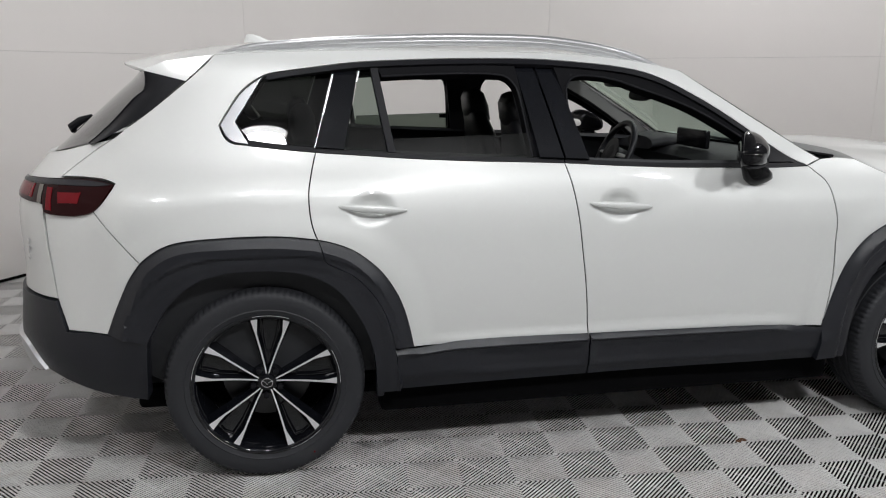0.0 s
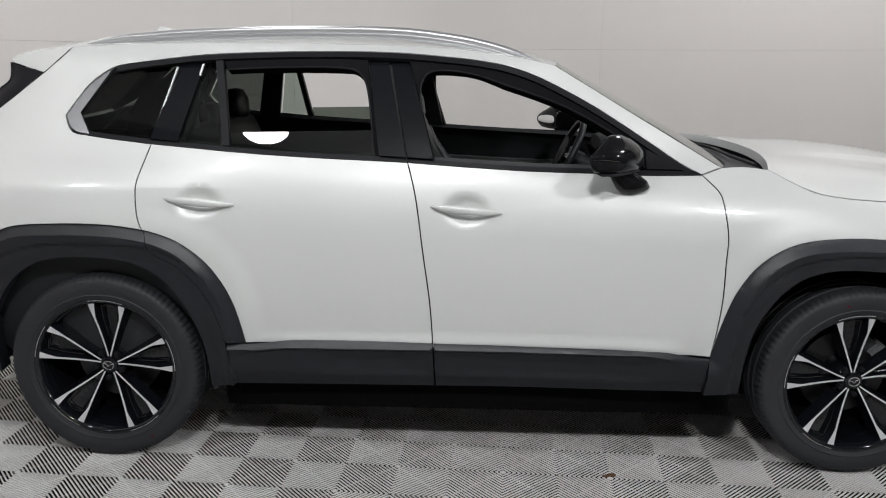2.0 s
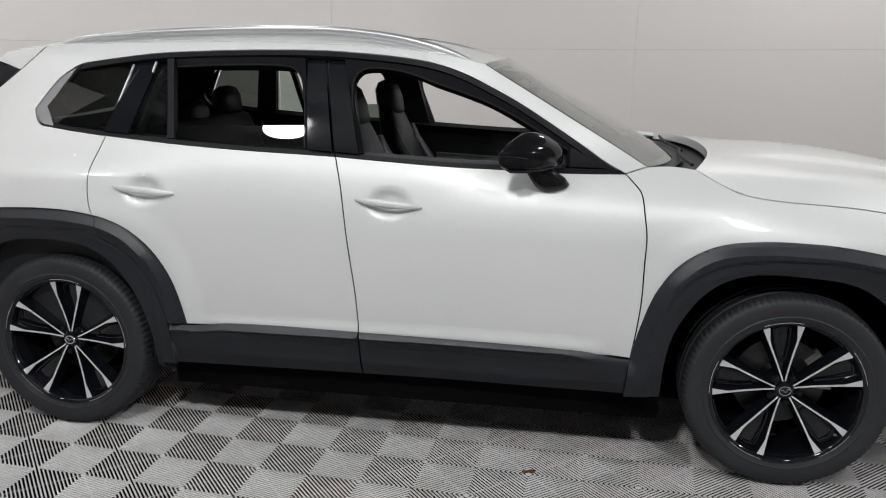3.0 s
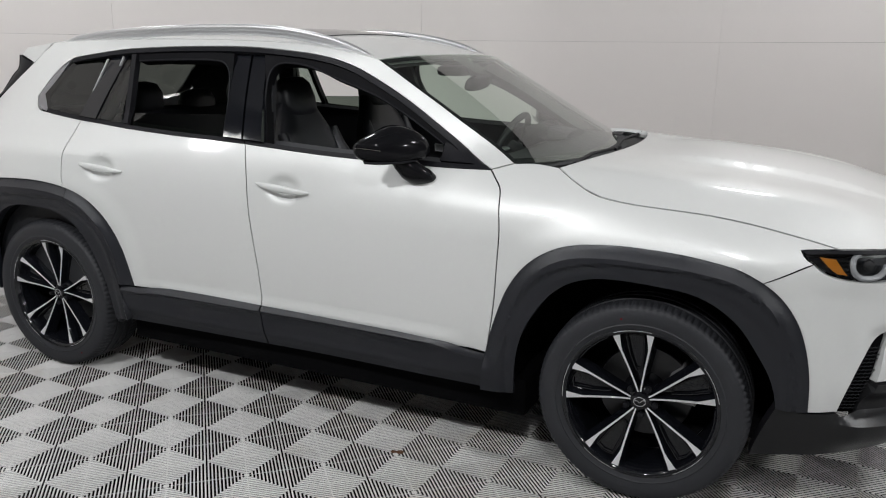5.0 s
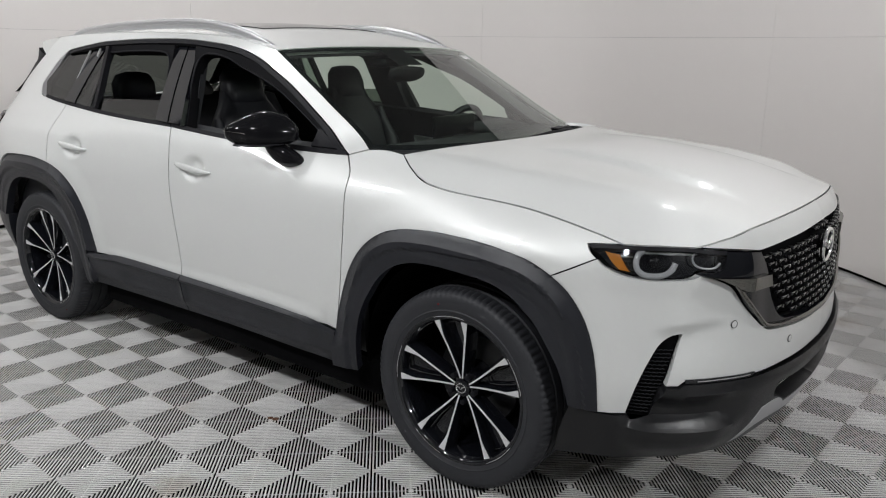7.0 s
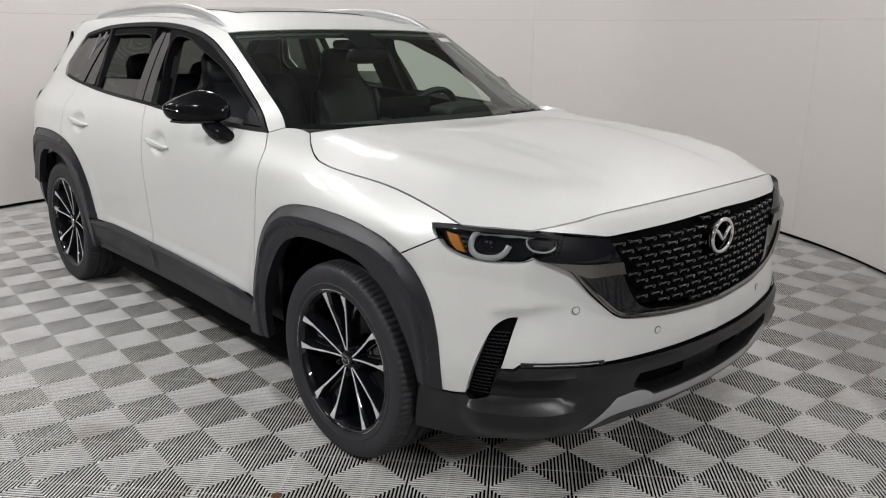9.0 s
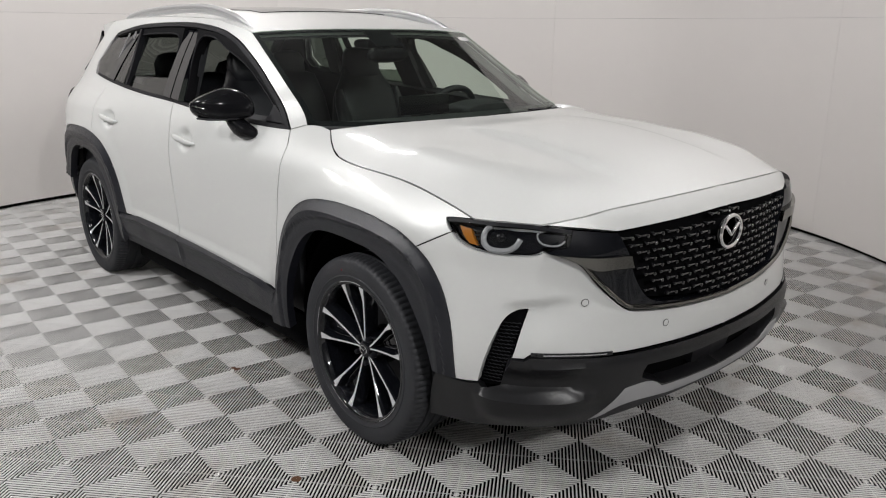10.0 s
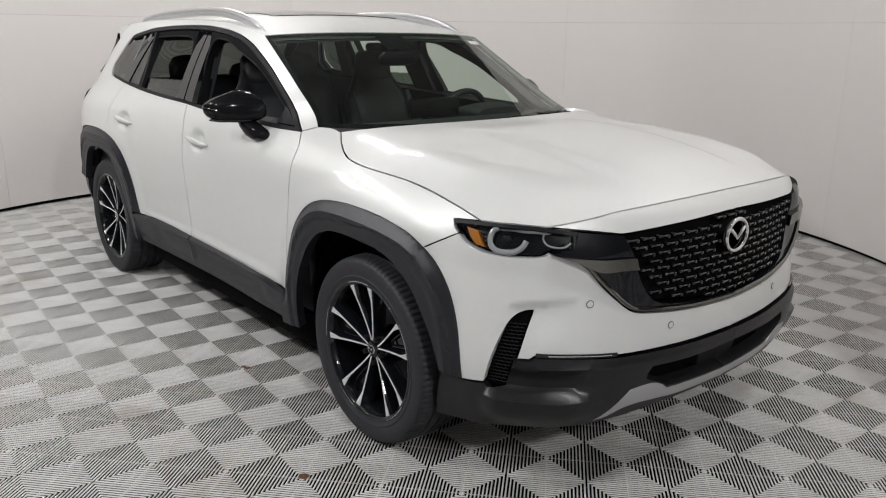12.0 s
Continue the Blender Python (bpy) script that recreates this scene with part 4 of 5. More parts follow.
for a, b, c in ((-1.123, 1.478, (-1.2, 1.222)), (-1.024, 1.49, (-1.035, 1.45)), (-.366, 1.20, (-.373, 1.245)), (-.176, 1.172, (-.19, 1.222))):
    side("bright_strip", outline([(a, b), c], [c, (c[0] - .006, c[1])], [(c[0] - .006, c[1]), (a - .006, b)], [(a - .006, b), (a, b)]), SATIN, out=.011, depth=.008, step=.05, gap=0)
# rubber seals round the open front and rear windows
for run, doors in ((OPEN_F, front_door), ([(-.390, 1.176), (-.418, 1.40), (-.432, 1.441), (-.464, 1.471), (-.525, 1.481), (-.73, 1.480), (-.94, 1.470)], rear_door)):
    q = smooth_run(run, .02)
    seal_or_shade = tube(shell(q[:, 0], q[:, 1], -.009), .0042, 8)
    for put, d in zip((lambda s: s, flipped), doors):
        part("window_seal", put(seal_or_shade), TRIM, d, sharp=60)
# linings seen through the openings
side("pillar_lining", outline([(-1.203, 1.20), (-1.433, 1.225), (-1.50, 1.24), (-1.53, 1.29)], [(-1.53, 1.29), (-1.40, 1.45)], [(-1.40, 1.45)] + TOP_IN[2:], [TOP_IN[-1], (.86, 1.135)], [(.86, 1.135), (.262, 1.488)], lower(ROOF_EDGE, .012),
     [(-1.566, 1.533), (-1.66, 1.44), (-1.95, 1.245), (-2.0, 1.1), (-1.9, .95)], [(-1.9, .95), (-1.203, .95)], [(-1.203, .95), (-1.203, 1.20)]), SOFT, out=-.035, depth=.02, step=.04, label="dark grey pillar lining")
side("door_lining", outline([(-1.9, .36), (.92, .36)], [(.92, .36), (.90, 1.10)], [(.90, 1.10), (.61, 1.136), (.18, 1.150), (-.359, 1.176), (-.909, 1.203), (-1.203, 1.222), (-1.43, 1.245)], [(-1.43, 1.245), (-1.9, 1.1)], [(-1.9, 1.1), (-1.9, .36)]), SOFT, out=-.075, depth=.03, step=.05, label="black door lining")
side("pillar_lining", outline([(-.44, 1.51), (-.25, 1.51)], [(-.25, 1.51), (-.17, 1.12)], [(-.17, 1.12), (-.37, 1.12)], [(-.37, 1.12), (-.44, 1.51)]), SOFT, out=-.05, depth=.03, step=.05, back=True)
side("pillar_lining", outline([(-1.13, 1.49), (-1.02, 1.50)], [(-1.02, 1.50), (-1.09, 1.20)], [(-1.09, 1.20), (-1.21, 1.20)], [(-1.21, 1.20), (-1.13, 1.49)]), SOFT, out=-.05, depth=.03, step=.05, back=True)
A_IN = [p for p in TOP_IN if p[0] > .10]
side("pillar_cover", outline([(.845, 1.138), (.262, 1.484)], [(.262, 1.484), A_IN[0]], A_IN, [A_IN[-1], (.845, 1.138)]), PALE, out=-.046, depth=.006, step=.04, back=True, label="pale cloth windscreen pillar cover")
ARM = [(-.15, 1.00), (.2, .985), (.55, .975)]
side("armrest", outline(ARM, [(.55, .975), (.55, .94)], lower(ARM, .045)[::-1], [(-.15, .955), (-.15, 1.00)]), SATIN, front_door, out=-.10, depth=.02, step=.04, label="trim strip on the door lining")

# ---- handles and mirrors ----
for (hu, hz), doors in zip(HANDLES, (rear_door, front_door)):
    t = np.linspace(-1, 1, 17)
    path = shell(hu + .126 * t, hz - .010 * t + .004, .006 + .020 * (1 - t ** 4))
    shape = tube(path, .0045 + .0105 * (1 - np.abs(t) ** 2.4), 12, flat=(.62, 1.0))
    part("door_handle", shape, PAINT, doors[0], "pearl white pull handle")
    part("door_handle", flipped(shape), PAINT, doors[1], "pearl white pull handle")

secs = [((.348, -.925, 1.190), .080, .022, (0, 0, 1)), ((.352, -.925, 1.192), .092, .036, (0, 0, 1)), ((.368, -.925, 1.196), .100, .055, (0, 0, 1)), ((.40, -.925, 1.201), .104, .066, (0, 0, 1)), ((.45, -.922, 1.200), .102, .064, (0, 0, 1)),
        ((.50, -.912, 1.194), .092, .056, (0, 0, 1)), ((.54, -.898, 1.187), .074, .044, (0, 0, 1)), ((.568, -.885, 1.181), .048, .030, (0, 0, 1)), ((.580, -.878, 1.178), .018, .012, (0, 0, 1))]
housing = pillow(secs, 40, 3.0)
foot = pillow([((.475, -.885, 1.150), .030, .034, (1, 0, .3)), ((.505, -.875, 1.120), .040, .046, (1, 0, .3)), ((.535, -.858, 1.090), .046, .056, (1, 0, .3)), ((.555, -.842, 1.068), .040, .052, (1, 0, .3)), ((.570, -.825, 1.052), .016, .030, (1, 0, .3))], 20, 2.4)
plate_s = pillow([((.3475, -.925, 1.192), .074, .020, (0, 0, 1)), ((.3485, -.925, 1.192), .078, .022, (0, 0, 1))], 28, 3.2)
base = tube([(.37, -.985, 1.146), (.42, -1.005, 1.141), (.48, -.985, 1.140), (.54, -.935, 1.142), (.57, -.89, 1.146)], [.004, .008, .009, .008, .004], 8, flat=(1.2, .6))
line_s = tube([(.365, -1.026, 1.196), (.40, -1.032, 1.197), (.46, -1.026, 1.195), (.51, -1.003, 1.188)], .0018, 6)


def swept(shape):
    """The mirror's body shortened and swept back towards its outer end."""
    v = np.array(shape[0], float)
    s = np.clip((-.915 - v[:, 1]) / .105, 0, 1)
    up = v[:, 2] > 1.195
    v[up, 2] = 1.195 + (v[up, 2] - 1.195) * (1.06 - .62 * s[up])
    v[:, 0] = .352 + (v[:, 0] - .352) * .60 + .50 * np.clip(v[:, 1] + 1.03, 0, .22)
    return v, shape[1]


housing, plate_s, base, line_s = swept(housing), swept(plate_s), swept(base), swept(line_s)
for flip in (False, True):
    put = flipped if flip else (lambda s: s)
    mirror = part("side_mirror", put(housing), CAP, car, "gloss black door mirror", sharp=60)
    part("mirror_foot", put(foot), CAP, mirror, sharp=60)
    part("mirror_glass", put(plate_s), MIRROR, mirror, "mirror glass", sharp=60)
    part("mirror_base", put(base), TRIM, mirror)
    part("signal_strip", put(line_s), SMOKED, mirror)

# ---- roof rails ----
rz = spline([-1.565, -1.45, -1.25, -.88, -.6, -.2, .0, .12, .235], [1.556, 1.582, 1.605, 1.626, 1.633, 1.620, 1.588, 1.555, 1.510])
ry = spline([-1.565, -1.0, -.4, .235], [-.560, -.590, -.592, -.612])
xs = np.linspace(-1.565, .235, 48)
rail = tube(np.stack([xs, ry(xs), rz(xs) - .012], -1), .018 * np.clip(np.minimum((xs + 1.62) / .2, (.30 - xs) / .2), .35, 1), 12, flat=(.9, .75))
low = tube(np.stack([xs, ry(xs), rz(xs) - .028], -1), .012, 8, flat=(.7, 1.5))
for put in (flipped, lambda s: s):
    r = part("roof_rail", put(rail), SATIN, car, "satin silver roof rail", sharp=60)
    part("rail_base", put(low), SATIN, r)
fin = pillow([((-1.40, 0, 1.610), .026, .07, (1, 0, 0)), ((-1.415, 0, 1.622), .018, .05, (1, 0, 0)), ((-1.43, 0, 1.636), .010, .03, (1, 0, 0)), ((-1.44, 0, 1.645), .004, .012, (1, 0, 0))], 16, 2.2)
part("roof_antenna", fin, PAINT, car, "white shark-fin roof antenna")

# dark tubes that put shade into the gaps between the panels
for run, doors in ((REAR_GAP, rear_door), (MID_GAP, rear_door), (FRONT_GAP, front_door)):
    q = smooth_run(run, .02)
    seal_or_shade = tube(shell(q[:, 0], q[:, 1], skin(q[:, 0], q[:, 1]) - .007), .0034, 6)
    part("door_seal", seal_or_shade, DARK, doors[0])
    part("door_seal", flipped(seal_or_shade), DARK, doors[1])
q = smooth_run([(1.895, .918), (1.757, .846)], .02)
seal_or_shade = tube(shell(q[:, 0], q[:, 1], skin(q[:, 0], q[:, 1]) - .007), .0034, 6)
for put in (lambda s: s, flipped):
    part("bumper_seal", put(seal_or_shade), DARK, front_bumper)

for k, h in enumerate((.020, .026, .016)):
    q = shell(-2.315, .888 - .030 * k, gate_out(np.array([-2.315]), np.array([.87]))[0] + .002)[0]
    part("tailgate_letter", box(q - (.003, .011, h / 2), q + (.003, .011, h / 2), .002, seg=1), CHROME, tailgate, "small chrome letter bar")
for x in (-.985,):
    flap = joined(box((x - .012, -.895, .285), (x + .006, -.70, .60), .006), box((x - .02, -.90, .285), (x + .01, -.87, .46), .008))
    for put in (lambda s: s, flipped):
        part("mud_flap", put(flap), CLAD, car, "black mud flap before the wheel", sharp=50)

# ---- lamps ----
def brow_out(u, z):
    """The lamps' inner ends and the wing trims stand proud of the nose."""
    return .020 * ramp(u, 2.15, 2.27) * ramp(u, 2.52, 2.36)


LAMP = outline([(1.858, .955), (1.966, .964), (2.086, .966), (2.198, .962), (2.29, .953)], [(2.29, .953), (2.275, .905), (2.212, .888)], [(2.212, .888)] + LAMP_FOOT[1:], [(1.895, .918), (1.872, .934), (1.858, .955)])
a, b = side("headlight", LAMP, GLOSS, out=-.032, depth=.01, step=.025, label="dark headlight with amber marker")
pair = (a, b)
cover = side("lamp_cover", LAMP, CLEAR, pair, out=brow_out, depth=.034, step=.02, label="clear lamp cover")
for ob in cover:
    ob.visible_shadow = False
BROW = [(1.858, .955), (1.966, .964), (2.086, .966), (2.198, .962), (2.29, .953)]
side("lamp_frame", outline(BROW, [(2.29, .953), (2.288, .941)], [(a, b - .011) for a, b in BROW[:0:-1]] + [(1.875, .945)], [(1.875, .945), (1.858, .955)]), TRIM, pair, out=lambda u, z: brow_out(u, z) + .001, depth=.03, step=.012, gap=.0005)
side("amber_marker", outline([(1.908, .940), (1.958, .937)], [(1.958, .937), (1.975, .915), (1.996, .888)], [(1.996, .888), (1.962, .890)], [(1.962, .890), (1.935, .91), (1.908, .940)]), AMBER, pair, out=-.012, depth=.014, step=.015, label="amber side marker")
for k in range(4):
    z = .932 - .012 * k
    side("lamp_fin", outline([(1.955 + .006 * k, z), (2.01, z)], [(2.01, z), (2.01, z - .004)], [(2.01, z - .004), (1.957 + .006 * k, z - .004)], [(1.957 + .006 * k, z - .004), (1.955 + .006 * k, z)]), SMOKED, pair, out=-.02, depth=.01, step=.02, gap=0)


def guide(path, r):
    """A light guide: a bar on the lamp's surface along (u, z) points."""
    q = smooth_run(path, .008)
    return tube(shell(q[:, 0], q[:, 1], -.014 + brow_out(q[:, 0], 0)), r, 8)


ring = guide([(2.035, .950), (2.016, .940), (2.010, .920), (2.016, .898), (2.035, .884), (2.065, .880), (2.098, .884), (2.120, .898), (2.132, .918)], .0090)
ring2 = guide([(2.196, .946), (2.186, .930), (2.196, .912), (2.222, .904), (2.252, .906), (2.270, .918)], .0032)
lens = shell(2.068, .918, -.022)[0]
ball = tube([lens + (.0, .0, 0), lens + (.006, -.006, 0), lens + (.010, -.010, 0), lens + (.012, -.012, 0)], [.019, .017, .012, .002], 20)
for i, put in enumerate((lambda s: s, flipped)):
    part("light_guide", put(ring), DRL, pair[i], "pale light guide")
    part("light_guide", put(ring2), DRL, pair[i], "pale light guide")
    part("projector_lens", put(ball), SCREEN, pair[i], sharp=60)
tail = side("tail_light", outline([(-2.55, 1.105), (-2.40, 1.113), (-2.149, 1.123)], [(-2.149, 1.123), (-1.959, 1.119), (-1.902, 1.107)], [(-1.902, 1.107), (-1.936, 1.052), (-1.975, 1.013), (-2.03, .999), (-2.126, .997), (-2.186, 1.004)],
            [(-2.186, 1.004), (-2.203, 1.032)], [(-2.203, 1.032), (-2.328, 1.03), (-2.55, 1.04)], [(-2.55, 1.04), (-2.55, 1.105)]), DARKRED, out=lambda u, z: gate_out(u, z) + .012, depth=.03, step=.02, label="dark red tail light")
tail_out = lambda d: (lambda u, z: gate_out(u, z) + d)
side("red_lens", outline([(-2.198, 1.092), (-2.160, 1.092)], [(-2.160, 1.092), (-2.140, 1.012)], [(-2.140, 1.012), (-2.172, 1.012)], [(-2.172, 1.012), (-2.198, 1.092)]), RED, tail, out=tail_out(.0145), depth=.006, step=.02, label="upright red lens strip")
side("red_lens", outline([(-2.128, 1.078), (-2.022, 1.080)], [(-2.022, 1.080), (-2.030, 1.040)], [(-2.030, 1.040), (-2.115, 1.038)], [(-2.115, 1.038), (-2.128, 1.078)]), RED, tail, out=tail_out(.0140), depth=.005, step=.02, label="square red lens")
side("red_lens", outline([(-2.50, 1.088), (-2.30, 1.096)], [(-2.30, 1.096), (-2.29, 1.046)], [(-2.29, 1.046), (-2.50, 1.048)], [(-2.50, 1.048), (-2.50, 1.088)]), RED, tail, out=tail_out(.0145), depth=.006, step=.02, label="inner red lens")
side("clear_strip", outline([(-2.262, 1.098), (-2.225, 1.098)], [(-2.225, 1.098), (-2.205, 1.030)], [(-2.205, 1.030), (-2.240, 1.034)], [(-2.240, 1.034), (-2.262, 1.098)]), SMOKED, tail, out=tail_out(.0145), depth=.006, step=.02, label="smoked reversing lamp strip")
side("lamp_brow", outline([(-2.52, 1.103), (-2.149, 1.121), (-1.965, 1.117), (-1.905, 1.106)], [(-1.905, 1.106), (-1.96, 1.099), (-2.15, 1.098), (-2.52, 1.090)], [(-2.52, 1.090), (-2.52, 1.103)]), CLAD, tail, out=lambda u, z: gate_out(u, z) + .0150, depth=.006, step=.02)

# ---- grille and front details ----
MASK = outline([(2.292, .952), (2.363, .945), (2.455, .932)], GRILLE_SIDE, GRILLE_FOOT, [(U_FRONT, .656), (U_FRONT, .642)], [(a, b + .002) for a, b in MASK_FOOT], [(2.208, .887), (2.277, .904)], [(2.277, .904), (2.292, .952)])
mask = middle("grille_surround", MASK, GLOSS, "gloss black grille surround", out=lambda u, z: brow_out(u, z) - .004, depth=.05, step=.018)
GRILLE = outline(GRILLE_TOP, GRILLE_SIDE, GRILLE_FOOT, [(U_FRONT, .656), (U_FRONT, .952)])
grille = middle("grille", GRILLE, DARK, "black grille with hooked bars", out=-.045, depth=.0, step=.03)
side("wing_trim", outline([(2.212, .888), (2.34, .873), (2.473, .862), (2.500, .858)], [(2.500, .858), (2.515, .815)], [(2.515, .815), (2.43, .822), (2.365, .826), (2.324, .842), (2.268, .869), (2.212, .888)]), SMOKED, (mask, mask), out=lambda u, z: brow_out(u, z) + .010, depth=.016, step=.015, label="smoked chrome wing trim")
edge_run = smooth_run([(a, b + .012) for a, b in MASK_FOOT[:-2]], .012)
bar = tube(shell(edge_run[:, 0], edge_run[:, 1], brow_out(edge_run[:, 0], 0)), .0075, 8)
part("wing_edge", both(bar), SMOKED, mask, "smoked chrome lower edge")

hook = joined(box((-.026, -.006, -.0030), (.022, .006, .0036), .0026, seg=2), box((.013, -.009, -.0090), (.025, .008, .0040), .0036, seg=2), box((-.030, -.012, -.0035), (-.017, .010, .0078), .0046, seg=2))
hook_mesh = mesh_data("grille_bar", hook[0], hook[1], PIANO, sharp=70)
inner = shrunk(GRILLE, .016)
for k in range(11):
    z = .680 + .0252 * k
    for j in range(-1, 9):
        u = U_FRONT - .066 * (j + .5 * (k % 2))
        if u > U_FRONT + .001 or not within(inner, np.array([[min(u, U_FRONT - .017), z]]))[0]:
            continue
        p, q = shell(u, z, -.012)[0], shell(u - .004, z, -.012)[0]
        if (u > U_FRONT - .075) and abs(z - .865) < .058:
            continue
        yaw = math.atan2(p[1] - q[1], p[0] - q[0])
        for s in (1, -1):
            if s < 0 and u > U_FRONT - .004:
                continue
            ob = new("grille_bar", hook_mesh)
            ob.parent = grille
            ob.matrix_basis = Matrix.Translation((p[0], p[1] * s, p[2])) @ Matrix.Rotation(yaw if s > 0 else math.pi - yaw, 4, "Z")
rim = np.array([(0, .064 * math.cos(a), .055 * math.sin(a)) for a in np.linspace(0, 2 * math.pi, 49)[:-1]])
front = shell(U_FRONT, .866, 0)[0]
at = np.array((front[0] + .004, 0, .866))
badge = part("badge", tube(at + rim, .0075, 10, closed=True, up=(1, 0, 0)), CHROME, car, "chrome oval badge ring", sharp=80)
part("badge_plate", (at + (-.012, 0, 0) + np.concatenate([rim, [(0, 0, 0)]]) * .98, [(k, (k + 1) % 48, 48) for k in range(48)]), GLOSS, badge)
part("badge_stay", tube([at + (-.06, 0, 0), at + (-.012, 0, 0)], .05, 20), DARK, badge)
for s in (1, -1):
    part("badge_wing", tube([at + (0, .058 * s, .020), at + (.001, .040 * s, .022), at + (.002, .018 * s, .004), at + (.002, 0, -.014)], [.004, .0075, .0075, .005], 8, up=(1, 0, 0)), CHROME, badge, sharp=80)
for u, z in ((2.341, .724), (2.660, .611)):
    p, q = shell(u, z, .001)[0], shell(u, z, 0)[0]
    n = (p - q) / np.linalg.norm(p - q)
    a = np.cross(n, (0, 0, 1))
    a /= np.linalg.norm(a)
    c = np.cross(a, n)
    t = np.linspace(0, 2 * math.pi, 25)[:-1]
    ringp = p + .0005 * n + .0115 * (np.cos(t)[:, None] * a + np.sin(t)[:, None] * c)
    for put in (lambda s: s, flipped):
        part("parking_sensor", put(tube([p - .003 * n, p + .0012 * n, p + .0018 * n], [.0105, .0105, .002], 20)), PAINT, front_bumper, "round parking sensor")
        part("sensor_ring", put(tube(ringp, .0011, 6, closed=True, up=n)), TRIM, front_bumper)
slot_run = [(2.178, .5715), (2.278, .567), (2.441, .557)]
side("corner_slot", outline(slot_run, [(2.441, .557), (2.441, .5465)], lower(slot_run, .0125)[::-1], [(2.178, .559), (2.178, .5715)]), GLOSS, (front_bumper, front_bumper), out=.004, depth=.02, step=.02, gap=0)
side("slot_strip", outline([(2.215, .5645), (2.30, .561), (2.42, .5535)], [(2.42, .5535), (2.42, .5505)], [(2.42, .5505), (2.30, .558), (2.215, .5615)], [(2.215, .5615), (2.215, .5645)]), SATIN, (front_bumper, front_bumper), out=.0055, depth=.004, step=.02, gap=0)
VENT = outline([(2.006, .440), (2.034, .54), (2.064, .622), (2.098, .682), (2.136, .703), (2.172, .708)], [(2.172, .708), (2.150, .646), (2.124, .549)], [(2.124, .549), (2.104, .502), (2.088, .440)], [(2.088, .440), (2.006, .440)])
vent = side("corner_vent", VENT, DARK, (front_bumper, front_bumper), out=-.030, depth=0, step=.03, gap=-.004, label="black corner vent")
vs, n = [], 0
for k in range(18):
    z = .452 + .0118 * k
    for j in range(12):
        u = 2.016 + .0155 * (j + .5 * (k % 2))
        if within(VENT, np.array([[u, z], [u + .012, z]])).all() and z < .655:
            q = shell(u + .006, z, -.022)[0]
            w = shell(u + .012, z, -.022)[0] - shell(u, z, -.022)[0]
            w = w / np.linalg.norm(w)
            vs.append(tube([q - w * .0072, q - w * .003 + (0, 0, .0025), q + w * .003 + (0, 0, .0025), q + w * .0072], .0018, 5))
mesh_l = joined(*vs)
part("vent_mesh", mesh_l, TRIM, vent[0])
part("vent_mesh", flipped(mesh_l), TRIM, vent[1])

# ---- underside ----
part("underbody", joined(box((-1.9, -.68, .21), (1.95, .68, .30), .02), box((-.98, -.82, .185), (.98, .82, .34), .02), box((-2.12, -.66, .44), (-1.95, .66, .56), .02)), DARK, car)
for w in (-WB, WB):
    arcs = []
    for y in (.84, .50):
        arcs += [(w + .475 * math.cos(t), -y, .375 + .462 * math.sin(t)) for t in np.linspace(-.10, math.pi + .10, 40)]
    arcs.append((w, -.50, .375))
    fsl = [(k, k + 1, 41 + k, 40 + k) for k in range(39)] + [(40 + k, 41 + k, 80) for k in range(39)]
    for put in (lambda s: s, flipped):
        part("arch_liner", put((np.array(arcs), fsl)), DARK, car, sharp=60)


# ---- wheels ----
def tyre_shape(n=288):
    prof = [(.258, -.098), (.266, -.110), (.276, -.1155), (.284, -.1165), (.288, -.1195), (.292, -.1175), (.312, -.1215), (.332, -.1215), (.345, -.118), (.354, -.110), (.360, -.097), (.3625, -.078),
            (.3632, -.064), (.357, -.062), (.357, -.052), (.3638, -.050), (.364, -.016), (.357, -.014), (.357, -.004), (.364, -.002), (.364, .030), (.357, .032), (.357, .042), (.3636, .044),
            (.3625, .078), (.360, .097), (.354, .110), (.332, .1215), (.300, .1185), (.266, .110), (.258, .098)]
    vs, k = [], len(prof)
    for i in range(n):
        a = 2 * math.pi * i / n
        for r, y in prof:
            cut = .0050 if (i % 3 == 0 and .066 < abs(y) < .112 and r > .352) else 0
            vs.append(((r - cut) * math.cos(a), y, (r - cut) * math.sin(a)))
    fs = [(i * k + j, i * k + j + 1, ((i + 1) % n) * k + j + 1, ((i + 1) % n) * k + j) for i in range(n) for j in range(k - 1)]
    return np.array(vs), fs


def polar(r, lat, y, a):
    """A point r out from the hub and lat to the side of the ray at angle a."""
    return (r * math.cos(a) - lat * math.sin(a), y, r * math.sin(a) + lat * math.cos(a))


def plate_between(inner, outer, y_at, a, depth, n=10):
    """A solid plate between two edges lat(r), sunk by depth; inner and outer give (r, lat) at both ends."""
    vs = []
    for t in np.linspace(0, 1, n):
        for e in (inner, outer):
            r, lat = e(t)
            vs += [polar(r, lat, y_at(r), a), polar(r, lat, y_at(r) + depth, a)]
    fs = []
    for i in range(n - 1):
        b, c = i * 4, i * 4 + 4
        fs += [(b, b + 2, c + 2, c), (b + 1, c + 1, c + 3, b + 3), (b, c, c + 1, b + 1), (b + 2, b + 3, c + 3, c + 2)]
    fs += [(0, 1, 3, 2), (4 * n - 4, 4 * n - 2, 4 * n - 1, 4 * n - 3)]
    return np.array(vs), fs


def face_y(r):
    return -.074 - .034 * (r / .262) ** 1.6


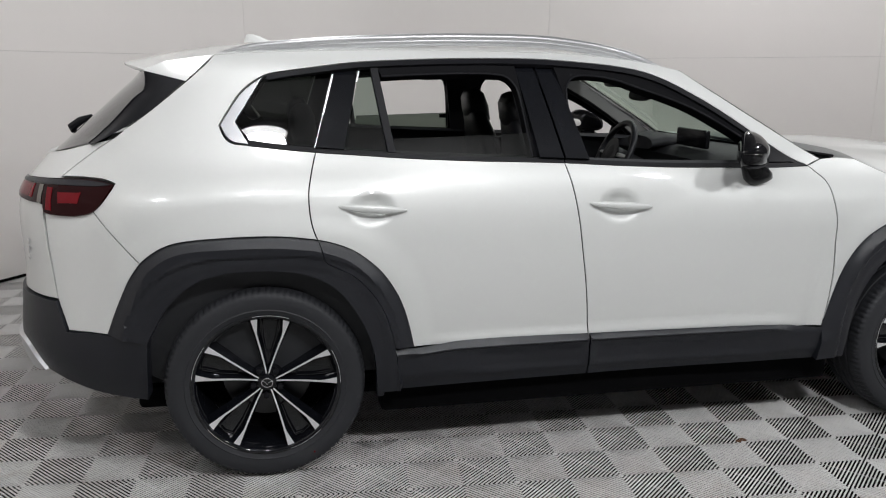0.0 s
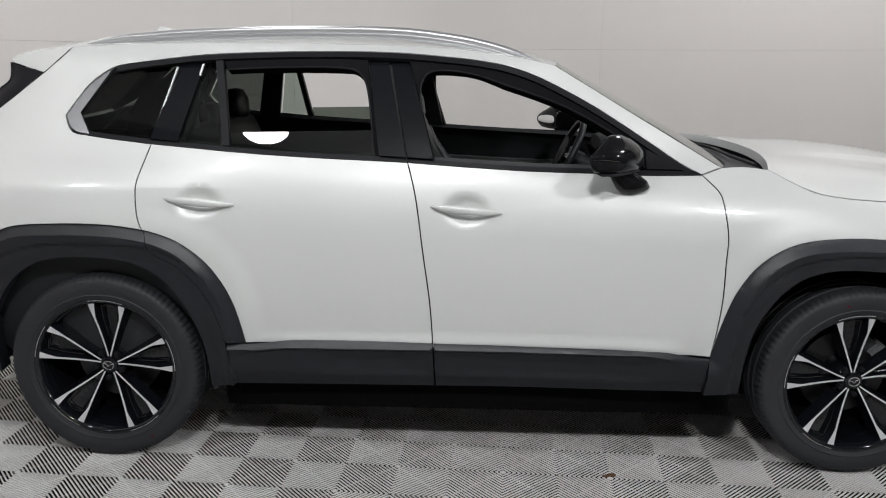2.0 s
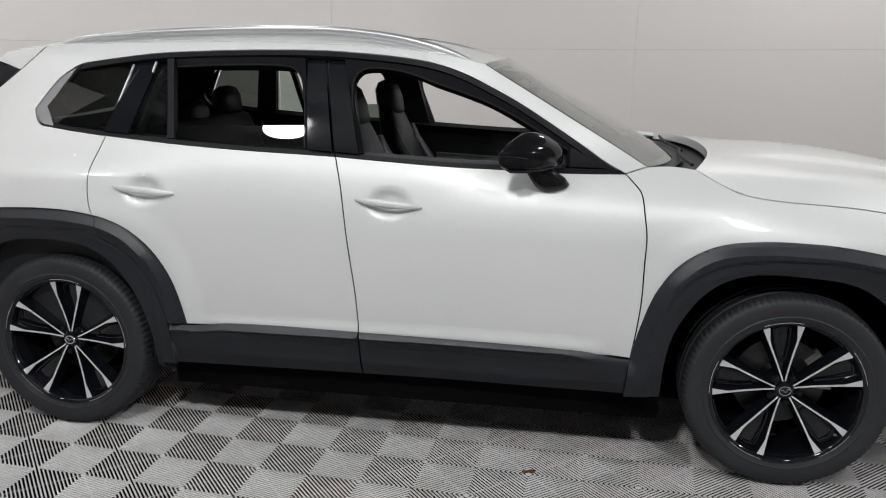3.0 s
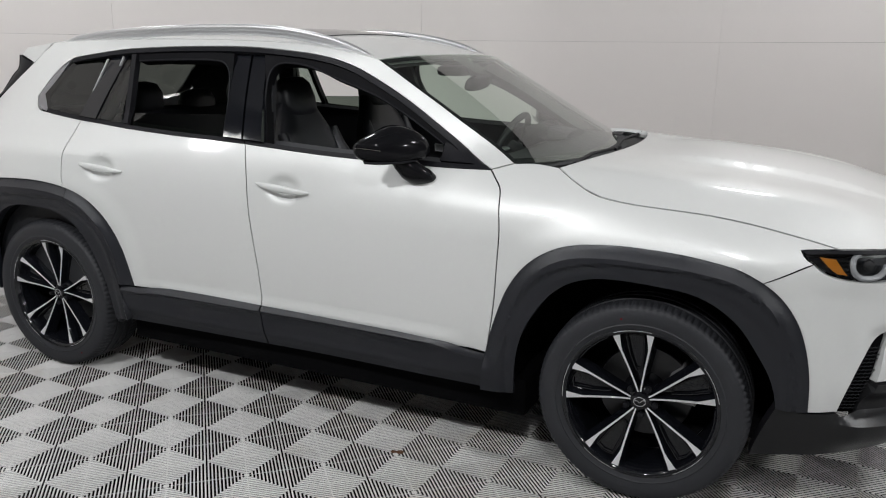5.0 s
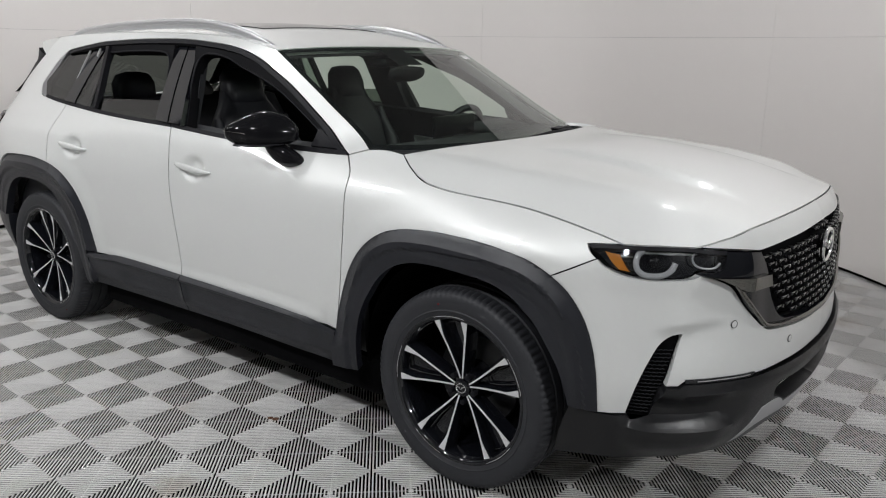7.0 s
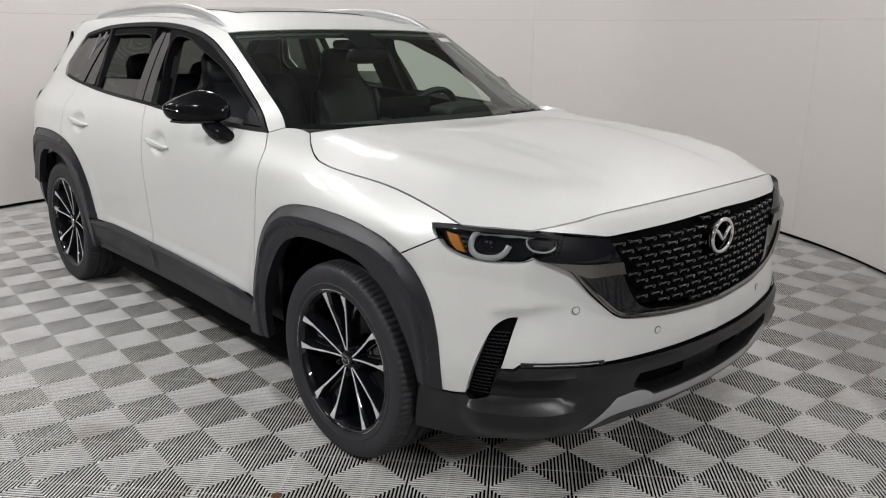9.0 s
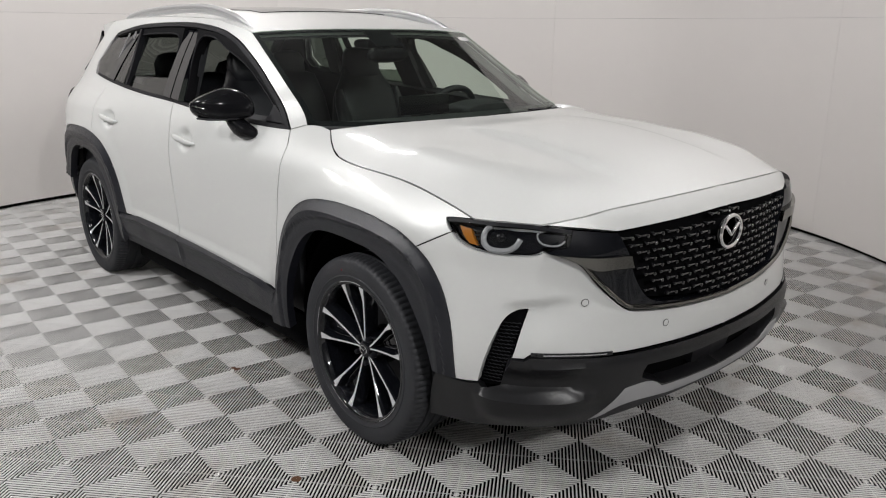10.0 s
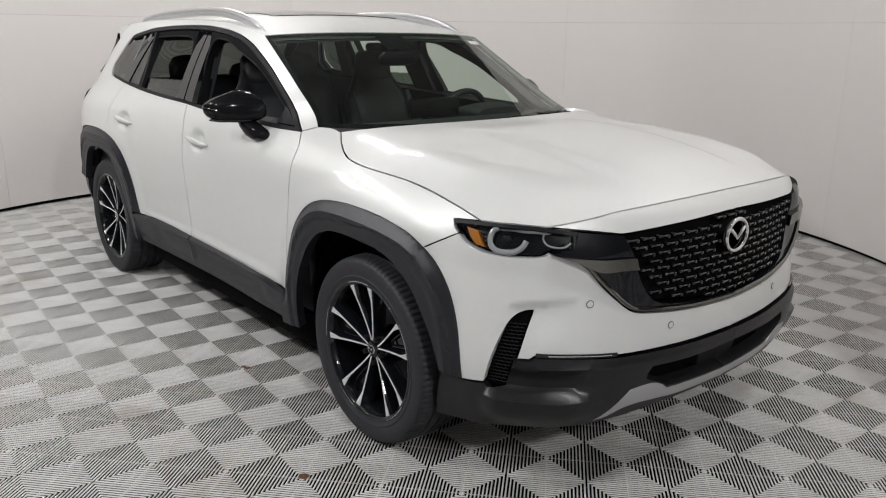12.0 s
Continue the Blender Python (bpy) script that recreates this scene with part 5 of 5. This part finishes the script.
def build_wheel():
    w = part("wheel", lathe([(.268, -.1095), (.2725, -.1125), (.2735, -.1085), (.272, -.1135), (.263, -.1150), (.255, -.108), (.250, -.085), (.243, -.03), (.238, .05), (.250, .10), (.262, .105)], 96), GLOSS, car, "gloss black alloy wheel with machined spokes", sharp=60)
    part("tyre", tyre_shape(), RUBBER, w, "black road tyre", sharp=30)
    part("hub", lathe([(.001, -.068), (.036, -.070), (.050, -.062), (.064, -.035), (.075, .02), (.001, .03)], 40), GLOSS, w)
    part("centre_cap", lathe([(.001, -.083), (.026, -.083), (.031, -.080), (.033, -.066)], 36), GLOSS, w)
    t = np.linspace(0, 2 * math.pi, 33)[:-1]
    part("cap_ring", tube(np.stack([.020 * np.cos(t), -.0845 + 0 * t, .0165 * np.sin(t)], -1), .0022, 6, closed=True, up=(0, 1, 0)), CHROME, w)
    part("cap_wing", tube([(-.018, -.0845, .006), (-.006, -.085, .003), (0, -.085, -.006), (.006, -.085, .003), (.018, -.0845, .006)], .0018, 6, up=(0, 1, 0)), CHROME, w)
    for k in range(5):
        a = radians(90 + 36 + 72 * k)
        c = np.array(polar(.052, 0, 0, a))
        part("lug_nut", tube([c + (0, -.066, 0), c + (0, -.086, 0), c + (0, -.088, 0)], [.011, .0105, .006], 6, up=(1, 0, 0)), TRIM, w)
    for k in range(5):
        a = radians(90 + 72 * k)
        for s in (1, -1):
            lat = lambda t: .007 + .069 * t ** 1.10
            edge = lambda t, q=s: (.034 + .233 * t - .004 * t ** 8, q * lat(t))
            wide = lambda t, q=s: (.034 + .233 * t - .002 * t ** 6, q * (lat(t) - (.0052 + .003 * t + .020 * min(max((t - .69) / .28, 0), 1))))
            first, second = (wide, edge) if s > 0 else (edge, wide)
            part("machined_face", plate_between(first, second, lambda r: face_y(r) - .0015, a, .004, 16), MACHINED, w, "bright machined spoke edge", smooth=False)
            # gloss body: sloping flanks on both sides of the machined edge
            vs = []
            for t in np.linspace(0, 1, 12):
                r, far = .034 + .231 * t, lat(t)
                near = far - (.0052 + .003 * t + .020 * min(max((t - .69) / .28, 0), 1))
                y = face_y(r)
                for q, d in ((far + .010 + .008 * t, .050), (far + .0045, .012), (far, .0005), (near, .0005), (near - .004 - .004 * t, .014), (near - .006 - .006 * t, .050)):
                    vs.append(polar(r, s * max(q, -.003), y + d, a))
            fs = [(i * 6 + j, i * 6 + j + 1, i * 6 + j + 7, i * 6 + j + 6)[::s] for i in range(11) for j in range(5)] + [tuple(66 + j for j in range(6))[::-s]]
            part("spoke", (np.array(vs), fs), GLOSS, w, sharp=25)
        # sunken web between the two edges, with a raised lip round its pocket
        part("spoke_web", plate_between(lambda t: (.036 + .216 * t, -(.004 + .052 * t)), lambda t: (.036 + .216 * t, .004 + .052 * t), lambda r: face_y(r) + .030 + .012 * (r / .26), a, .012), GLOSS, w, smooth=False)
        lip = [polar(r, q, face_y(r) + .026, a) for r, q in ((.11, -.010), (.17, -.024), (.235, -.030), (.243, 0), (.235, .030), (.17, .024), (.11, .010))]
        part("pocket_lip", tube(lip, .0034, 6, up=(0, 1, 0), closed=True), GLOSS, w, sharp=60)
        # step of the barrel in the wide gap between two pairs
        gap = a + radians(36)
        foot_arc = [polar(.252, 0, -.088, gap + d) for d in np.radians(np.linspace(-15, 15, 11))]
        part("rim_step", tube(foot_arc, .006, 6, up=(0, 1, 0)), GLOSS, w, sharp=60)
        arc = [polar(.2665, .0, -.1125, a + d) for d in np.radians(np.linspace(-14, 14, 13))]
        part("machined_rim", tube(arc, .0022, 6, up=(0, 1, 0)), MACHINED, w)
    part("dust_plate", lathe([(.001, .066), (.236, .066), (.240, .060)], 48), DARK, w)
    part("brake_disc", lathe([(.075, .022), (.165, .020), (.167, .024), (.167, .044), (.075, .046)], 64), DISC, w, "bare iron brake disc")
    cal = []
    for t in np.linspace(-.42, .42, 9):
        for r, y in ((.118, -.012), (.178, -.012), (.182, .06), (.118, .06)):
            cal.append((r * math.cos(t + .35), y, r * math.sin(t + .35)))
    part("brake_caliper", (np.array(cal), [(i * 4 + j, i * 4 + (j + 1) % 4, i * 4 + 4 + (j + 1) % 4, i * 4 + 4 + j) for i in range(8) for j in range(4)] + [(3, 2, 1, 0), (32, 33, 34, 35)]), CALIPER, w, "grey cast brake caliper", smooth=False)
    return w


def place_wheel(w, x, s, turn):
    w.matrix_basis = Matrix.Translation((x, -.792 * s, .364)) @ Matrix.Rotation(0 if s > 0 else math.pi, 4, "Z") @ Matrix.Rotation(radians(turn), 4, "Y")


first = build_wheel()
for x, s, turn in ((-WB, 1, 5), (WB, 1, -8), (-WB, -1, 20), (WB, -1, 40)):
    if (x, s) == (-WB, 1):
        w = first
    else:
        w = copy_thing(first, Matrix())
    place_wheel(w, x, s, turn)
    for o in w.children:
        if o.name.startswith("brake_caliper"):
            o.matrix_basis = Matrix.Rotation(radians(-turn), 4, "Y")
for x, ang, r in ((-WB, -59, .318), (WB, 104, .312)):
    c = np.array((x + r * math.cos(radians(ang)), -.9138, .364 + r * math.sin(radians(ang))))
    part("tyre_mark", tube([c + (0, .002, 0), c + (0, -.0008, 0)], .0038, 12, up=(1, 0, 0)), RED, car, "small red tyre mark")


# ---- inside the car ----
def seat(y, x=-.10, lean=.27):
    up = np.array((-lean, 0, 1.0))
    up /= np.linalg.norm(up)
    fwd = np.array((up[2], 0, -up[0]))
    foot = np.array((x - .12, y, .60))
    secs = [(foot + up * h, w, d, fwd) for h, w, d in ((0, .20, .06), (.06, .245, .085), (.25, .255, .085), (.42, .245, .078), (.54, .218, .066), (.60, .185, .058), (.66, .145, .050), (.72, .120, .045), (.74, .08, .03))]
    s = part("front_seat", pillow(secs, 24, 3.0), LEATHER, car, "black leather front seat", sharp=70)
    part("seat_cushion", pillow([((x - .16, y, .56), .22, .07, (0, 0, 1)), ((x + .1, y, .57), .26, .085, (0, 0, 1)), ((x + .33, y, .585), .255, .08, (0, 0, 1)), ((x + .40, y, .57), .22, .05, (0, 0, 1))], 24, 3.0), LEATHER, s, sharp=70)
    for k in (-1, 1):
        part("side_bolster", tube([foot + up * h + fwd * (.075 if 0.05 < h < .5 else .04) + (0, k * (.215 - .04 * max(h - .35, 0)), 0) for h in (.02, .12, .25, .38, .50, .58)], [.03, .045, .05, .045, .035, .02], 10), LEATHER, s, sharp=70)
        part("headrest_post", tube([foot + up * .60 + (0, k * .06, 0), foot + up * .72 + (0, k * .06, 0)], .007, 8), CHROME, s)
    top = foot + up * .64 + fwd * .01
    part("headrest", pillow([(top, .09, .03, fwd), (top + up * .02, .115, .052, fwd), (top + up * .09, .120, .060, fwd), (top + up * .155, .108, .052, fwd), (top + up * .185, .085, .03, fwd), (top + up * .192, .04, .01, fwd)], 24, 2.8), LEATHER, s, sharp=70)
    return s


seat(-.37, -.03)
seat(.37, -.03)
bench = part("rear_bench", pillow([((-1.06, 0, .58), .60, .10, (1, 0, .25)), ((-1.12, 0, .80), .66, .10, (1, 0, .25)), ((-1.19, 0, 1.05), .64, .085, (1, 0, .25)), ((-1.235, 0, 1.20), .60, .06, (1, 0, .25)), ((-1.245, 0, 1.23), .5, .03, (1, 0, .25))], 40, 5.0), LEATHER, car, "black leather rear bench", sharp=70)
part("seat_cushion", box((-1.05, -.64, .46), (-.52, .64, .64), .06, seg=3), LEATHER, bench)
for y in (-.40, 0, .40):
    h = .0 if y else -.05
    part("headrest", pillow([((-1.225, y, 1.20 + h), .10, .035, (1, 0, .2)), ((-1.23, y, 1.23 + h), .125, .05, (1, 0, .2)), ((-1.24, y, 1.30 + h), .125, .055, (1, 0, .2)), ((-1.245, y, 1.345 + h), .10, .04, (1, 0, .2)), ((-1.246, y, 1.36 + h), .05, .015, (1, 0, .2))], 20, 2.8), LEATHER, bench, sharp=70)
dash_rows = []
for k in np.linspace(-1, 1, 21):
    y = .76 * k
    dash_rows += [(1.10 - .20 * k * k, y, 1.118), (.86 - .10 * k * k, y, 1.132), (.70 - .05 * k * k, y, 1.115), (.645 - .03 * k * k, y, 1.075), (.66, y, .98), (.70, y, .90), (.66, y, .72), (.80, y, .45)]
dash = part("dashboard", (np.array(dash_rows), [(i * 8 + j, i * 8 + j + 1, i * 8 + j + 9, i * 8 + j + 8) for i in range(20) for j in range(7)]), SOFT, car, "black padded dashboard", sharp=50)
part("trim_strip", tube([(.652, -.70, .985), (.645, -.35, .985), (.645, .0, .985)], .006, 8), SATIN, dash)
part("air_vent", box((.635, -.68, .99), (.66, -.56, 1.045), .008), SATIN, dash)
part("centre_screen", box((.70, -.15, 1.125), (.725, .15, 1.215), .008), SCREEN, dash, "dark centre screen")
part("instrument_hood", pillow([((.60, .37, 1.12), .15, .035, (0, 0, 1)), ((.68, .37, 1.135), .17, .04, (0, 0, 1)), ((.80, .37, 1.13), .16, .03, (0, 0, 1))], 20, 2.6), SOFT, dash, sharp=70)
part("centre_console", box((-.35, -.13, .45), (.70, .13, .80), .03, taper=.9), SOFT, car, "black centre console")
hub = np.array((.455, .37, 1.055))
axis = np.array((-.91, 0, .42))
sidew, upw = np.array((0, 1.0, 0)), np.array((.42, 0, .91))
t = np.linspace(0, 2 * math.pi, 49)[:-1]
wheel_rim = tube(hub + .182 * (np.cos(t)[:, None] * sidew + np.sin(t)[:, None] * upw), .017, 10, closed=True, up=axis)
sw = part("steering_wheel", wheel_rim, LEATHER, car, "black leather steering wheel", sharp=80)
part("airbag_pad", tube([hub - axis * -.03, hub + axis * .02, hub + axis * .035], [.085, .075, .03], 20, up=(0, 1, 0)), SOFT, sw)
for ang in (0, math.pi, -math.pi / 2):
    d = math.cos(ang) * sidew + math.sin(ang) * upw
    part("wheel_spoke", tube([hub + d * .05, hub + d * .172], [.024, .015], 8, flat=(1, .5)), SATIN, sw)
part("steering_column", tube([hub, hub - axis * .25], .045, 16), SOFT, sw)
mirror_i = part("rear_view_mirror", pillow([((.405, 0, 1.385), .11, .030, (.25, 0, 1)), ((.420, 0, 1.390), .125, .038, (.25, 0, 1)), ((.445, 0, 1.395), .115, .032, (.25, 0, 1)), ((.455, 0, 1.397), .06, .015, (.25, 0, 1))], 24, 3.0), TRIM, car, "black interior rear-view mirror", sharp=70)
part("mirror_arm", tube([(.43, 0, 1.40), (.41, 0, 1.43), (.37, 0, 1.455)], .016, 10), TRIM, mirror_i)
part("sensor_box", box((.25, -.09, 1.42), (.38, .09, 1.465), .02), TRIM, mirror_i)
part("dash_label", box((.93, .46, 1.137), (1.00, .58, 1.141), .001, seg=1), TRIM, dash, "small dark label on the dashboard")
part("parcel_shelf", box((-2.0, -.62, 1.02), (-1.32, .62, 1.05), .01), SOFT, car)
part("cabin_floor", box((-2.0, -.80, .36), (.85, .80, .42), .01), DARK, car)
part("firewall", box((.80, -.80, .36), (.90, .80, 1.10), .01), DARK, car)
part("belt_strap", tube([(-.36, -.70, 1.32), (-.34, -.66, 1.0), (-.30, -.64, .6)], .022, 6, flat=(.1, 1.0)), TRIM, car, "black seat belt")


# ---- ribbed floor tiles ----
PITCH, TURN = .284, radians(41.4)
ORIGIN = (.017, .0675)


def tile_shape():
    """One tile: eleven square ribs inside one another, and two thin bars that cross in its middle."""
    vs, fs = [], []
    half, step, w, h = PITCH / 2, PITCH / 22, .0052, .0036

    def ring(r0, r1):
        b, e = len(vs), .0009
        for r, z in ((r1, -h), (r1, -e), (r1 - e, 0), (r0 + e, 0), (r0, -e), (r0, -h)):
            vs.extend([(-r, -r, z), (r, -r, z), (r, r, z), (-r, r, z)])
        for k in range(5):
            for j in range(4):
                fs.append((b + k * 4 + j, b + k * 4 + (j + 1) % 4, b + k * 4 + 4 + (j + 1) % 4, b + k * 4 + 4 + j))
    for k in range(11):
        c = half - step * (k + .5)
        ring(c - w / 2, c + w / 2 + (.0004 if k == 0 else 0))
    ring(.0002, .0020)
    for a in (0, 1):
        b = len(vs)
        p = [(-half, -.0016), (half, -.0016), (half, .0016), (-half, .0016)]
        vs.extend([(x, y, -.0026) if not a else (y, x, -.0026) for x, y in p])
        fs.append((b, b + 1, b + 2, b + 3) if not a else (b + 3, b + 2, b + 1, b))
    return np.array(vs), fs


# sheet below the ribs whose blackness stands for the shade in their gaps
floor = tagged(part("floor", (np.array([(-7, -7, -.023), (7, -7, -.023), (7, 6, -.023), (-7, 6, -.023)]), [(0, 1, 2, 3)]), TILE_GAP_SHADE, smooth=False), "near-black sheet for the shade in the gaps of the ribbed grey floor tiles", "floor", kind="structure")
shape = tile_shape()
tile_mesh = mesh_data("floor_tile", shape[0], shape[1], TILE, sharp=75)
co, si = math.cos(TURN), math.sin(TURN)
spots = []
for i in range(-26, 27):
    for j in range(-26, 27):
        a, b = ORIGIN[0] + PITCH * i, ORIGIN[1] + PITCH * j
        x, y = co * a - si * b, si * a + co * b
        if abs(x) < 6.9 and -6.9 < y < 5.9:
            near = min(math.hypot(x - .4, y + 1.7), math.hypot(x - 2.0, y + 1.2))
            spots.append((near, x, y))
spots.sort()
for _, x, y in spots[:300]:
    ob = new("floor_tile", tile_mesh)
    ob.parent = floor
    ob.matrix_basis = Matrix.Translation((x, y, 0)) @ Matrix.Rotation(TURN, 4, "Z")
rest = np.array([(x, y) for _, x, y in spots[300:]])
base = shape[0].copy()
base[:, :2] = base[:, :2] @ np.array([[co, si], [-si, co]])
allv = (base[None] + np.concatenate([rest, np.zeros((len(rest), 1))], 1)[:, None]).reshape(-1, 3)
nv = len(base)
tagged(part("floor_tile_field", (allv, [tuple(k * nv + i for i in f) for k in range(len(rest)) for f in shape[1]]), TILE, floor, sharp=75), "ribbed grey plastic floor tiles", kind="stuff")
for x, y, r in ((.515, -.958, .016), (1.49, -1.232, .02), (.49, -.965, .012)):
    part("rust_mark", lathe([(.001, 0), (r * .7, .0004), (r, -.001)], 11), RUST, floor, "small rusty mark").matrix_basis = Matrix.Translation((x, y, .0008)) @ Matrix.Rotation(radians(90), 4, "X")
